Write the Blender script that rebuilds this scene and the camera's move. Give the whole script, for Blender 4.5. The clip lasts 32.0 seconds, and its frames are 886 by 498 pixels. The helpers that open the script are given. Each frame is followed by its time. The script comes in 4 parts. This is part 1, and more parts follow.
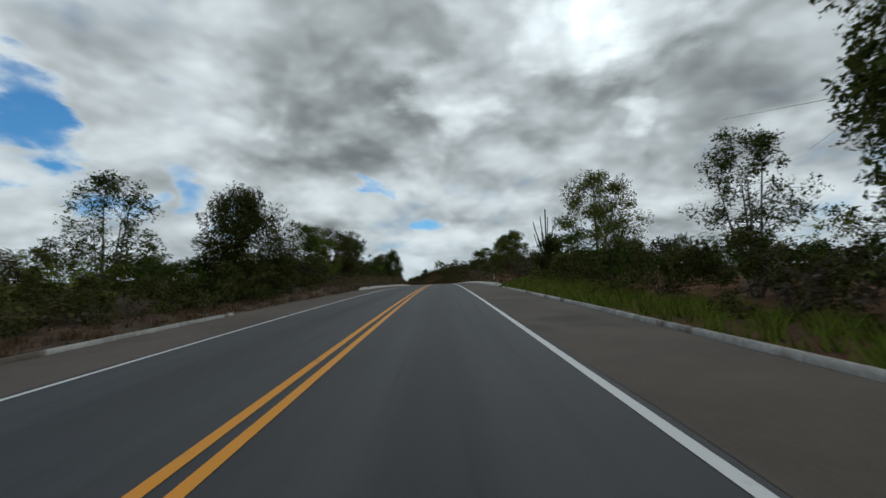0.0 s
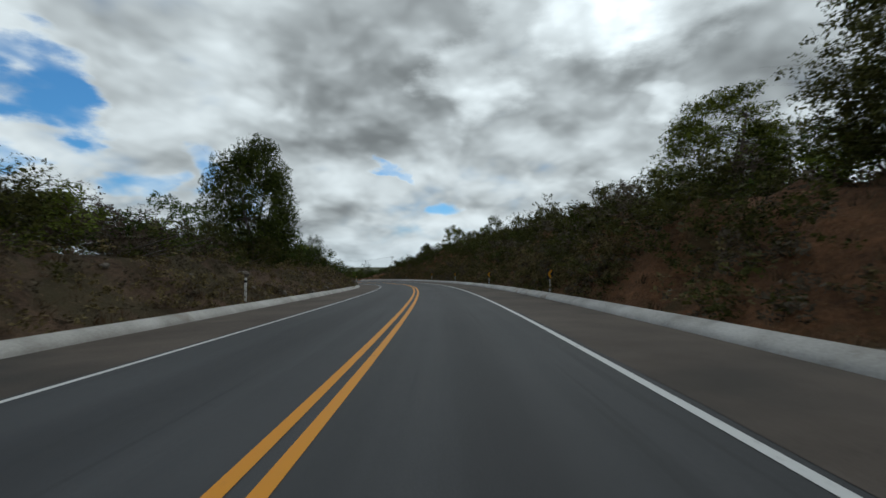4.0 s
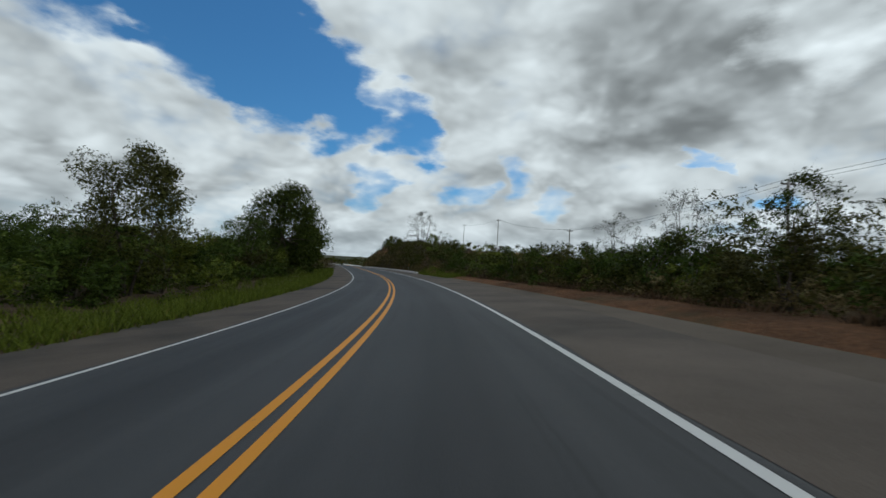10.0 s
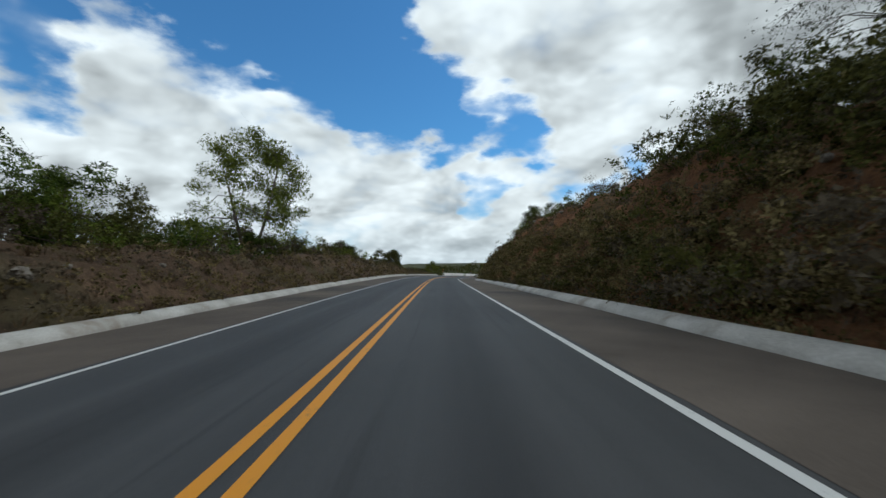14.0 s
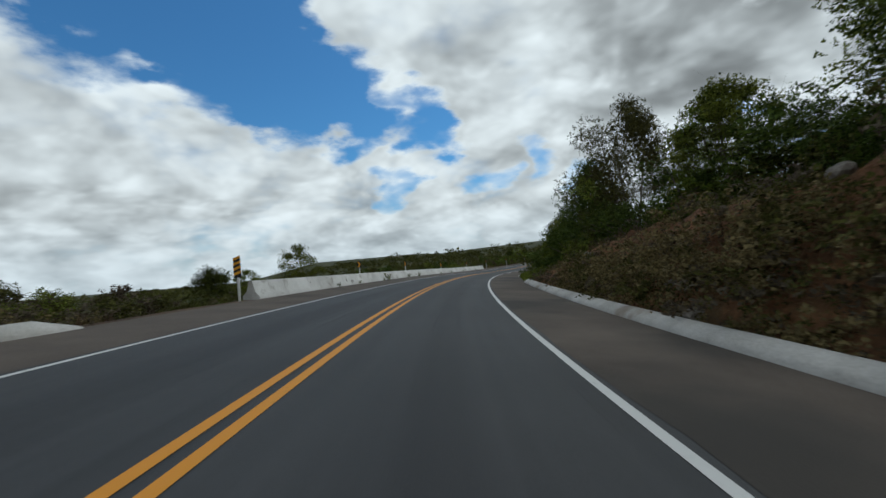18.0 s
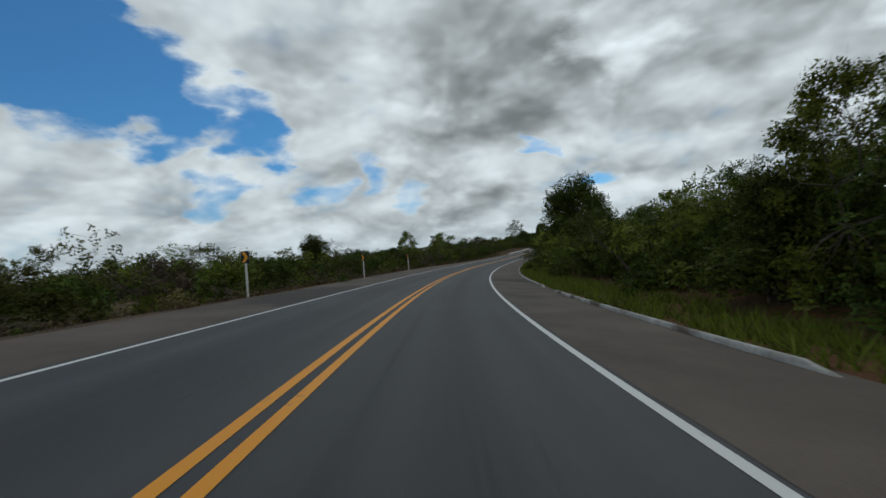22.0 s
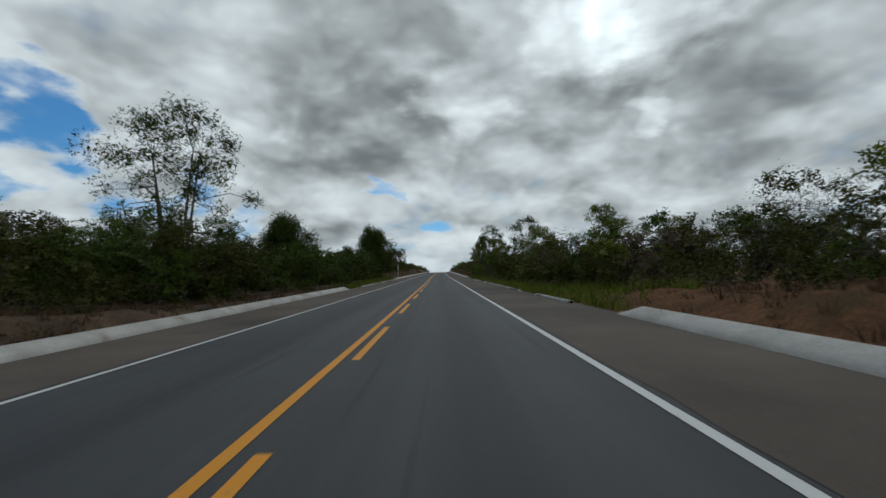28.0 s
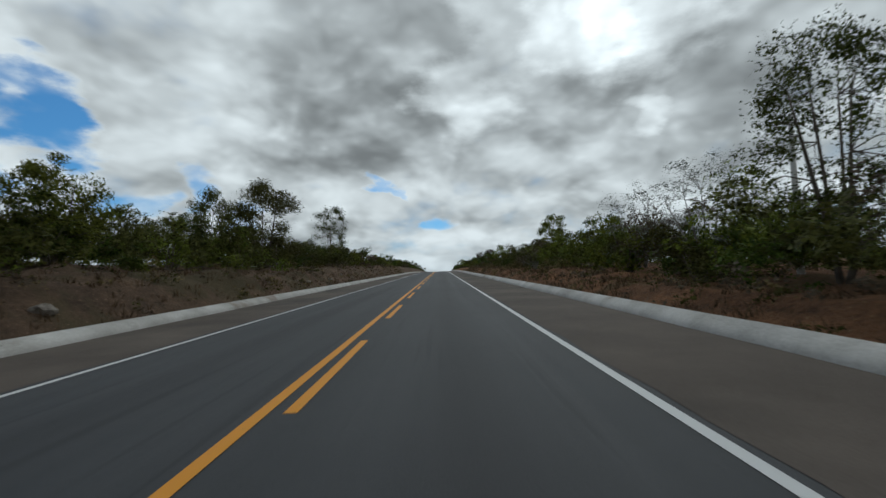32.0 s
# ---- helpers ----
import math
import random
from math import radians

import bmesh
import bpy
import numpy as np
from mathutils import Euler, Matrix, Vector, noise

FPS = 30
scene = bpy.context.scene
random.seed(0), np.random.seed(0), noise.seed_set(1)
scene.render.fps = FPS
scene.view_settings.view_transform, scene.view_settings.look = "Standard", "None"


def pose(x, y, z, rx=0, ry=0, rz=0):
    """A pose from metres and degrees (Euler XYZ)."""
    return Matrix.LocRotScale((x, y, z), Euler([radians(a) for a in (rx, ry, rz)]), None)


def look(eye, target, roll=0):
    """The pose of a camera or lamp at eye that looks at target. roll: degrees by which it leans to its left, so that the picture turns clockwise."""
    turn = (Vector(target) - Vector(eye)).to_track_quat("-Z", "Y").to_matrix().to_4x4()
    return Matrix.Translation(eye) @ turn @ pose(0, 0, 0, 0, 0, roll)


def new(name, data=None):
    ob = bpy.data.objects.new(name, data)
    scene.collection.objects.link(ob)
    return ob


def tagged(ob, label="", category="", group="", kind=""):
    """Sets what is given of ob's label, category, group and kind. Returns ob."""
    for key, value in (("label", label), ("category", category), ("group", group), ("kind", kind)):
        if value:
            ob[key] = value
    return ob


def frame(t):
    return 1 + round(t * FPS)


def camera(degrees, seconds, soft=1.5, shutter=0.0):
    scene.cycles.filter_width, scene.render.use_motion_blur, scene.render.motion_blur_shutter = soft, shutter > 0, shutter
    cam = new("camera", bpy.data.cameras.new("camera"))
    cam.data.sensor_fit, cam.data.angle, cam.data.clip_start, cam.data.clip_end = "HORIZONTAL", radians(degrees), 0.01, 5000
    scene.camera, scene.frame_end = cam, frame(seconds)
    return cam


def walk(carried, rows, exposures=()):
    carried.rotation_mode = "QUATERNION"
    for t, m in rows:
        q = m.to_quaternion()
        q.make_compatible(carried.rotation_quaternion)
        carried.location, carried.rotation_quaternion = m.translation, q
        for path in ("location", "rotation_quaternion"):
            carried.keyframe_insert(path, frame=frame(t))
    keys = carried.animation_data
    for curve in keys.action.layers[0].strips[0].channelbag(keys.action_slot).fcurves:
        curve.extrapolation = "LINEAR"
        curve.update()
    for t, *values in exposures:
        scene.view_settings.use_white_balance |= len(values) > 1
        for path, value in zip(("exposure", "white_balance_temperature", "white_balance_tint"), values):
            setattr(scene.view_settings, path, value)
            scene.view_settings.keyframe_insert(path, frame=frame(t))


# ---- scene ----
# Camera: seconds, heading right of the first one, pitch and lean in degrees.
ROWS = [
    (0, 0.0, 3.45, -0.3), (1, 0.0, 3.0, -0.2), (2, 0.1, 2.35, 0.0), (3, -0.16, 2.05, 0.5), (4, -2.0, 1.6, 1.2),
    (5, -5.4, 1.05, 2.1), (6, -10.04, 0.76, 3.0), (7, -16.75, 0.51, 3.6), (8, -24.03, 0.46, 3.9), (9, -31.75, 0.35, 4.1),
    (10, -39.35, 0.82, 4.5), (11, -45.72, 0.95, 4.6), (12, -50.71, 1.29, 4.2), (13, -53.3, 1.27, 2.6), (14, -54.1, 1.15, 1.0),
    (15, -53.7, 1.0, -0.2), (16, -52.34, 0.69, -1.5), (17, -48.54, 0.12, -3.0), (18, -43.52, -0.02, -3.4), (19, -38.14, -0.26, -3.2),
    (20, -33.2, -0.6, -3.3), (21, -27.81, -0.5, -3.2), (22, -22.07, 0.41, -3.4), (23, -16.46, 1.13, -3.3), (24, -11.06, 1.87, -3.4),
    (25, -5.99, 2.85, -2.4), (26, -3.3, 3.5, -1.2), (27, -1.9, 4.15, -0.4), (28, -1.4, 4.54, -0.1), (29, -1.6, 4.55, 0.1),
    (30, -1.47, 4.4, -0.2), (31, -1.0, 4.45, -0.4), (32, -1.28, 4.38, 0.0)]
SPEED = 26.7          # metres a second
EYE = 1.29            # camera over the road
# camera right of the centre line, by seconds
OFFSET = [(-5, 1.77), (0, 1.77), (2, 1.6), (3, 1.5), (4.5, 1.1), (6, 0.79), (7, 1.05), (8, 1.4), (9, 1.5), (10, 1.41), (11, 1.3), (12, 1.1), (13, 1.25), (16, 1.5),
          (17, 1.78), (18, 1.9), (19.5, 1.88), (21, 1.54), (22.5, 1.66), (24, 1.71), (25.2, 1.49), (28, 1.46), (29, 1.39), (30, 1.25), (31, 1.4), (32, 1.53), (40, 1.53)]
TURN = 0.55           # camera looks right of the car's heading
# how the car sits on the road, by seconds: lean against the surface, pitch over the grade, heading right of the lane
RIDE = [(0, -2.83, 2.53, -0.14), (2, -2.2, 2.86, -0.2), (6, -0.31, 2.82, -0.85), (8, -2.36, 2.81, -0.39), (10, -1.56, 2.88, -0.35), (12, -0.6, 2.5, -0.46), (13, -1.5, 2.4, -0.6),
        (16, -0.7, 2.3, 0.15), (18, -0.32, 2.26, -0.07), (19.5, -0.33, 2.16, 0.04), (21, 0.1, 2.4, -0.05), (22.5, -0.2, 2.2, 0.25), (24, 0.15, 2.59, 0.4), (25.2, -0.3, 2.98, -0.1),
        (28, -2.07, 2.88, -0.2), (29, -1.6, 2.77, 0.08), (32, -2.12, 2.32, 0.16)]
LENS = 90.0
LAST = SPEED * 32.0


def smooth(table, column, x):
    """Smooth curve through the rows of a table."""
    xs = [r[0] for r in table]
    ys = [r[column] for r in table]
    n = len(xs)
    slopes = [(ys[min(i + 1, n - 1)] - ys[max(i - 1, 0)]) / (xs[min(i + 1, n - 1)] - xs[max(i - 1, 0)]) for i in range(n)]
    i = max(0, min(n - 2, int(np.searchsorted(xs, x, side="right")) - 1))
    w = xs[i + 1] - xs[i]
    u = (x - xs[i]) / w
    u = max(0.0, min(1.0, u))
    return ((2 * u ** 3 - 3 * u * u + 1) * ys[i] + (u ** 3 - 2 * u * u + u) * w * slopes[i]
            + (3 * u * u - 2 * u ** 3) * ys[i + 1] + (u ** 3 - u * u) * w * slopes[i + 1])


# The road's centre line: one sample a metre, from behind the start to far past the end.
S0, S1 = -90, 1900
STATION = np.arange(S0, S1 + 1, 1.0)
HEAD, GRADE, BANK = [np.zeros(len(STATION)) for _ in range(3)]
for i, s in enumerate(STATION):
    t = s / SPEED
    tc = min(max(t, 0.0), 32.0)
    drift = (smooth(OFFSET, 1, t + 0.3) - smooth(OFFSET, 1, t - 0.3)) / (0.6 * SPEED)
    HEAD[i] = radians(smooth(ROWS, 1, tc) - smooth(RIDE, 3, tc)) - drift
    g = np.mean([smooth(ROWS, 2, min(max(tc + k, 0), 32)) - 0.03 * min(max(tc + k, 0), 32) for k in (-0.8, -0.4, 0, 0.4, 0.8)]) + 2.7 - smooth(RIDE, 2, tc)
    if s > LAST + 90:
        g -= 0.009 * (s - LAST - 90)
    GRADE[i] = radians(max(g, -1.5))
    BANK[i] = radians(smooth(ROWS, 3, tc) - 1.2 - smooth(RIDE, 1, tc))
HEAD[STATION > LAST] = radians(-1.1)
LINE = np.zeros((len(STATION), 3))
for i in range(1, len(STATION)):
    h = 0.5 * (HEAD[i] + HEAD[i - 1])
    g = 0.5 * (GRADE[i] + GRADE[i - 1])
    LINE[i] = LINE[i - 1] + np.array([math.sin(h) * math.cos(g), math.cos(h) * math.cos(g), math.sin(g)])
LINE -= LINE[-S0]


def place(s, d, z=0.0):
    """World points at station s, d metres right of the centre line and z over the road's banked plane."""
    s, d, z = np.broadcast_arrays(np.asarray(s, float), np.asarray(d, float), np.asarray(z, float))
    x, y, h, w, b = [np.interp(s, STATION, a) for a in (LINE[:, 0], LINE[:, 1], LINE[:, 2], HEAD, BANK)]
    drop = -np.clip(d, -9, 9) * np.tan(b)
    return np.stack([x + d * np.cos(w), y - d * np.sin(w), h - drop + z], -1)


def heading(s):
    return math.degrees(float(np.interp(s, STATION, HEAD)))


def at_road(s, d, z=0.0, turn=0.0, tilt=0.0):
    """Pose on the roadside: local y along the road, turned clockwise by turn."""
    p = place(s, d, z)
    return pose(float(p[0]), float(p[1]), float(p[2]), tilt, 0, -heading(s) - turn)


cam = camera(LENS, 32.0, soft=1.5, shutter=0.08)
path = []
for k in range(0, 129):
    t = k / 4
    p = place(SPEED * t, smooth(OFFSET, 1, t), EYE)
    m = (Matrix.Translation([float(v) for v in p])
         @ pose(0, 0, 0, 0, 0, -smooth(ROWS, 1, t) - TURN)
         @ pose(0, 0, 0, 90 + smooth(ROWS, 2, t) - 0.03 * t + 2.7, 0, 0)
         @ pose(0, 0, 0, 0, 0, smooth(ROWS, 3, t) - 1.2))
    path.append((t, m))
walk(cam, path, exposures=[(0, -0.22, 5950, 2), (1, -0.16, 5950, 2), (4, -0.14, 5950, 2), (6.5, 0.08, 5950, 2), (8.3, 0.03, 5950, 2), (9, -0.1, 5950, 2), (11, -0.2, 5950, 2), (12.5, -0.03, 5950, 2), (14, 0.2, 5950, 2), (16.5, 0.08, 5950, 2), (19, -0.1, 5950, 2), (22, -0.22, 5950, 2), (29, -0.3, 5950, 2), (32, -0.18, 5950, 2)])

# ---- sky and sun ----
SUN_AZ, SUN_EL = 16.0, 52.0      # degrees right of the first heading, degrees up
world = bpy.data.worlds.new("cloudy_sky")
scene.world = world
world.use_nodes = True
W = world.node_tree
W.nodes.clear()


class Nodes:
    """Short way to write a node tree."""

    def __init__(self, tree):
        self.tree = tree

    def add(self, kind, **values):
        node = self.tree.nodes.new(kind)
        for key, value in values.items():
            if key in node.inputs:
                node.inputs[key].default_value = value
        return node

    def plug(self, source, node, key):
        if hasattr(source, "node") or isinstance(source, bpy.types.NodeSocket):
            self.tree.links.new(source, node.inputs[key])
        else:
            node.inputs[key].default_value = source

    def math(self, op, a, b=0.0, c=0.0, clamp=False):
        node = self.tree.nodes.new("ShaderNodeMath")
        node.operation, node.use_clamp = op, clamp
        for k, v in enumerate((a, b, c)):
            self.plug(v, node, k)
        return node.outputs[0]

    def noise(self, vector, scale, detail=4.0, rough=0.55, distort=0.0):
        node = self.add("ShaderNodeTexNoise", Scale=scale, Detail=detail, Roughness=rough, Distortion=distort)
        if vector is not None:
            self.plug(vector, node, "Vector")
        return node.outputs["Fac"]

    def ramp(self, fac, *stops):
        node = self.tree.nodes.new("ShaderNodeValToRGB")
        el = node.color_ramp.elements
        while len(el) < len(stops):
            el.new(0.5)
        for e, (pos, col) in zip(el, stops):
            e.position = pos
            e.color = (*col, 1) if len(col) == 3 else col
        self.plug(fac, node, "Fac")
        return node.outputs["Color"]

    def step(self, fac, lo, hi):
        node = self.tree.nodes.new("ShaderNodeMapRange")
        node.interpolation_type = "SMOOTHSTEP"
        self.plug(fac, node, "Value")
        node.inputs["From Min"].default_value, node.inputs["From Max"].default_value = lo, hi
        return node.outputs["Result"]

    def mix(self, fac, a, b):
        node = self.tree.nodes.new("ShaderNodeMix")
        node.data_type = "RGBA"
        self.plug(fac, node, 0)
        for v, k in ((a, 6), (b, 7)):
            if isinstance(v, tuple):
                v = (*v, 1.0)
            self.plug(v, node, k)
        return node.outputs[2]


def paint_sky():
    n = Nodes(W)
    sky = n.add("ShaderNodeTexSky")
    sky.sky_type, sky.sun_disc = "NISHITA", False
    sky.sun_elevation, sky.sun_rotation = radians(SUN_EL), radians(SUN_AZ)
    sky.dust_density, sky.ozone_density = 0.6, 2.0
    where = n.add("ShaderNodeTexCoord").outputs["Generated"]
    split = n.add("ShaderNodeSeparateXYZ")
    n.plug(where, split, 0)
    x, y, z = split.outputs
    # the clouds grow smaller and flatter towards the horizon
    near = n.math("DIVIDE", 1.0, n.math("ADD", n.math("MAXIMUM", z, -0.05), 0.45))
    squash = n.add("ShaderNodeVectorMath")
    squash.operation = "MULTIPLY"
    n.plug(where, squash, 0)
    squash.inputs[1].default_value = (1.0, 1.0, 2.3)
    dome = n.add("ShaderNodeVectorMath")
    dome.operation = "MULTIPLY"
    n.plug(where, dome, 0)
    dome.inputs[1].default_value = (1.0, 1.0, 1.15)
    deck = n.add("ShaderNodeVectorMath")
    deck.operation = "SCALE"
    n.plug(dome.outputs[0], deck, 0)
    n.plug(near, deck, "Scale")
    deck = deck.outputs[0]

    def pushed(vector, by):
        node = n.add("ShaderNodeVectorMath")
        node.operation = "ADD"
        n.plug(vector, node, 0)
        node.inputs[1].default_value = by
        return node.outputs[0]

    def pile(vector):
        """Depth of the clouds: soft masses with rounded heads on them."""
        wavy = n.add("ShaderNodeTexNoise", Scale=3.2, Detail=3.0, Roughness=0.5)
        n.plug(vector, wavy, "Vector")
        push = n.add("ShaderNodeVectorMath")
        push.operation = "MULTIPLY_ADD"
        n.plug(wavy.outputs["Color"], push, 0)
        push.inputs[1].default_value = (0.24, 0.24, 0.24)
        n.plug(vector, push, 2)
        heads = n.add("ShaderNodeTexVoronoi", Scale=5.2, Detail=2.0, Roughness=0.5, Lacunarity=2.2)
        heads.feature = "SMOOTH_F1"
        heads.inputs["Smoothness"].default_value = 0.6
        n.plug(push.outputs[0], heads, "Vector")
        round_ = n.math("SUBTRACT", 1.0, n.math("MULTIPLY", heads.outputs["Distance"], 1.15))
        return n.math("ADD", n.math("MULTIPLY", n.noise(vector, 2.6, 3.0, 0.45), 0.70), n.math("MULTIPLY", round_, 0.30)), round_

    heap, heads = pile(deck)
    above, _ = pile(pushed(deck, (0.0, -0.10, 0.06)))
    mid = n.noise(deck, 1.5, 5.0, 0.5)
    relief = n.math("SUBTRACT", heap, above)
    puff = n.math("ADD", n.math("MULTIPLY", heads, 0.40), n.math("MULTIPLY", n.noise(deck, 6.0, 6.0, 0.52), 0.60))

    def bent(vector, scale, amount, detail):
        """The vector pushed about by noise."""
        cloud = n.add("ShaderNodeTexNoise", Scale=scale, Detail=detail, Roughness=0.55)
        n.plug(squash.outputs[0], cloud, "Vector")
        centred = n.add("ShaderNodeVectorMath")
        centred.operation = "SUBTRACT"
        n.plug(cloud.outputs["Color"], centred, 0)
        centred.inputs[1].default_value = (0.5, 0.5, 0.5)
        node = n.add("ShaderNodeVectorMath")
        node.operation = "MULTIPLY_ADD"
        n.plug(centred.outputs[0], node, 0)
        node.inputs[1].default_value = (amount, amount, amount * 0.7)
        n.plug(vector, node, 2)
        return node.outputs[0]

    ragged = n.add("ShaderNodeVectorMath")
    ragged.operation = "NORMALIZE"
    n.plug(bent(bent(where, 4.0, 0.30, 2.0), 13.0, 0.13, 6.0), ragged, 0)
    def lobes(table):
        """Soft round regions of the sky, as (azimuth, elevation, radius, weight) in degrees."""
        total = 0.0
        for az, el, r, weight in table:
            node = n.add("ShaderNodeVectorMath")
            node.operation = "DOT_PRODUCT"
            n.plug(ragged.outputs[0], node, 0)
            a, e = radians(az), radians(el)
            node.inputs[1].default_value = (math.sin(a) * math.cos(e), math.cos(a) * math.cos(e), math.sin(e))
            total = n.math("ADD", total, n.math("MULTIPLY", n.step(node.outputs["Value"], math.cos(radians(2.0 * r)), math.cos(radians(0.15 * r))), weight))
        return total

    # a long break in the clouds left of the road's first heading, and small blue holes
    gaps = n.math("MINIMUM", lobes(((-93, 36, 7.0, 1), (-81, 31.5, 5.6, 1), (-70, 28.0, 5.0, 1), (-61, 24, 4.2, 1), (-53, 20.8, 3.4, 0.9), (-44, 18.6, 2.4, 0.8), (-73, 36, 3, 0.7),
                    (-98, 21, 3.5, 0.8), (-31.5, 13.6, 1.6, 0.42), (-25.6, 9.8, 1.5, 0.42), (-48.5, 10, 1.6, 0.42), (-9.3, 14, 0.8, 0.45), (0.3, 9, 1.3, 0.45), (-38, 12, 1.5, 0.4))), 1.1)
    cover = n.math("ADD", 0.72, n.math("ADD", n.math("MULTIPLY", n.math("SUBTRACT", mid, 0.5), 0.8), n.math("MULTIPLY", n.math("SUBTRACT", puff, 0.5), 0.6)))
    cover = n.math("SUBTRACT", cover, n.math("MULTIPLY", gaps, 0.74))
    amount = n.step(cover, 0.06, 0.58)
    edge = n.math("SUBTRACT", 1.0, n.step(cover, 0.22, 0.72))
    # heavy grey bellies, and thin places where the sun shines through
    heavy = lobes(((-9, 33, 11, 0.8), (-17, 27, 5, 0.4), (37, 21, 9, 0.6), (8, 17.5, 6, 0.45), (-10, 19, 5, 0.35), (20, 24, 4, 0.3), (50, 30, 12, 0.5)))
    thin = lobes(((0.5, 26, 3.6, 0.75), (19, 31.5, 4.0, 0.8), (27, 32.5, 4.2, 0.8), (10, 34, 4, 0.5), (-32, 27, 6, 0.12), (24, 19.5, 1.6, 0.35)))
    # thick masses are grey beneath and bright along their upper rims
    light = n.math("ADD", 0.75, n.math("ADD", n.math("MULTIPLY", relief, 1.1), n.math("MULTIPLY", n.math("SUBTRACT", puff, 0.5), 0.62)))
    light = n.math("SUBTRACT", light, n.math("MULTIPLY", n.step(mid, 0.44, 0.68), 0.14))
    light = n.math("ADD", light, n.math("MULTIPLY", edge, 0.26))
    light = n.math("ADD", light, n.math("MULTIPLY", n.step(x, -0.15, -0.75), -0.03))
    light = n.math("SUBTRACT", light, n.math("MULTIPLY", heavy, 0.19))
    # added darkening towards the unseen zenith, to lower the skylight on the ground
    light = n.math("SUBTRACT", light, n.math("MULTIPLY", n.step(z, 0.52, 0.80), 0.50))
    light = n.math("ADD", n.math("MULTIPLY", n.step(light, -0.05, 1.12), 0.70), 0.22)
    light = n.math("ADD", light, n.math("MULTIPLY", n.math("MULTIPLY", thin, n.math("ADD", puff, 0.45)), 0.75))
    tone = n.add("ShaderNodeVectorMath")
    tone.operation = "SCALE"
    tone.inputs[0].default_value = (0.99, 1.0, 1.0)
    n.plug(light, tone, "Scale")
    blue = n.add("ShaderNodeVectorMath")
    blue.operation = "MULTIPLY"
    n.plug(sky.outputs[0], blue, 0)
    blue.inputs[1].default_value = (0.046, 0.083, 0.106)
    # thin haze over the horizon
    haze = n.math("SUBTRACT", 1.0, n.step(z, 0.0, 0.16))
    colour = n.mix(amount, blue.outputs[0], tone.outputs[0])
    colour = n.mix(n.math("MULTIPLY", haze, 0.45), colour, (0.60, 0.66, 0.71))
    back = n.add("ShaderNodeBackground", Strength=1.0)
    n.plug(colour, back, "Color")
    out = n.add("ShaderNodeOutputWorld")
    n.plug(back.outputs[0], out, "Surface")


paint_sky()
sun = new("sun", bpy.data.lights.new("sun", "SUN"))
sun.data.energy, sun.data.angle, sun.data.color = 0.75, radians(16), (1.0, 0.96, 0.9)
_a, _e = radians(SUN_AZ), radians(SUN_EL)
sun.matrix_world = look((60 * math.sin(_a) * math.cos(_e), 60 * math.cos(_a) * math.cos(_e), 60 * math.sin(_e)), (0, 0, 0))

# ---- materials ----


def material(name, build, rough=0.9, bump=0.0, deep=0.02):
    """A node material: build(n, where) gives the colour and, or None, the height of its relief."""
    m = bpy.data.materials.new(name)
    m.use_nodes = True
    n = Nodes(m.node_tree)
    shader = m.node_tree.nodes["Principled BSDF"]
    shader.inputs["Roughness"].default_value = rough
    shader.inputs["Specular IOR Level"].default_value = 0.3
    where = n.add("ShaderNodeTexCoord").outputs["Object"]
    colour, height = build(n, where)
    n.plug(colour if not isinstance(colour, tuple) else (*colour, 1.0), shader, "Base Color")
    if height is not None and bump > 0:
        relief = n.add("ShaderNodeBump", Strength=min(1.0, bump), Distance=deep)
        n.plug(height, relief, "Height")
        m.node_tree.links.new(relief.outputs[0], shader.inputs["Normal"])
    return m


def two_tone(dark, light, scale, fine, extra=None):
    def build(n, where):
        a = n.noise(where, scale, 5.0, 0.6)
        b = n.noise(where, fine, 3.0, 0.6)
        f = n.math("ADD", n.math("MULTIPLY", a, 0.65), n.math("MULTIPLY", b, 0.35))
        col = n.ramp(f, (0.34, dark), (0.66, light))
        if extra:
            tint, size, lo, hi = extra
            col = n.mix(n.step(n.noise(where, size, 4.0, 0.6), lo, hi), col, tint)
        return col, b
    return build


def asphalt_build(n, where):
    # u across and v along the road are stored on the mesh
    uv = n.add("ShaderNodeUVMap").outputs[0]
    split = n.add("ShaderNodeSeparateXYZ")
    n.plug(uv, split, 0)
    d, s = split.outputs[0], split.outputs[1]
    long = n.add("ShaderNodeCombineXYZ")
    n.plug(n.math("MULTIPLY", d, 1.6), long, 0)
    n.plug(n.math("MULTIPLY", s, 0.035), long, 1)
    streak = n.noise(long.outputs[0], 1.0, 4.0, 0.55)
    blotch = n.noise(where, 0.16, 5.0, 0.6)
    grit = n.noise(where, 55.0, 3.0, 0.7)
    f = n.math("ADD", n.math("MULTIPLY", streak, 0.45), n.math("ADD", n.math("MULTIPLY", blotch, 0.3), n.math("MULTIPLY", grit, 0.25)))
    col = n.ramp(f, (0.32, (0.030, 0.032, 0.035)), (0.68, (0.082, 0.083, 0.088)))
    # oil-dark middle and polished wheel tracks of each lane
    lane = n.math("SUBTRACT", n.math("ABSOLUTE", d), 1.75)
    oil = n.math("SUBTRACT", 1.0, n.step(n.math("ABSOLUTE", lane), 0.1, 0.75))
    col = n.mix(n.math("MULTIPLY", oil, 0.45), col, (0.027, 0.027, 0.029))
    seal = n.step(n.noise(long.outputs[0], 2.7, 2.0, 0.5), 0.62, 0.70)
    col = n.mix(n.math("MULTIPLY", seal, 0.35), col, (0.025, 0.025, 0.027))
    return col, grit


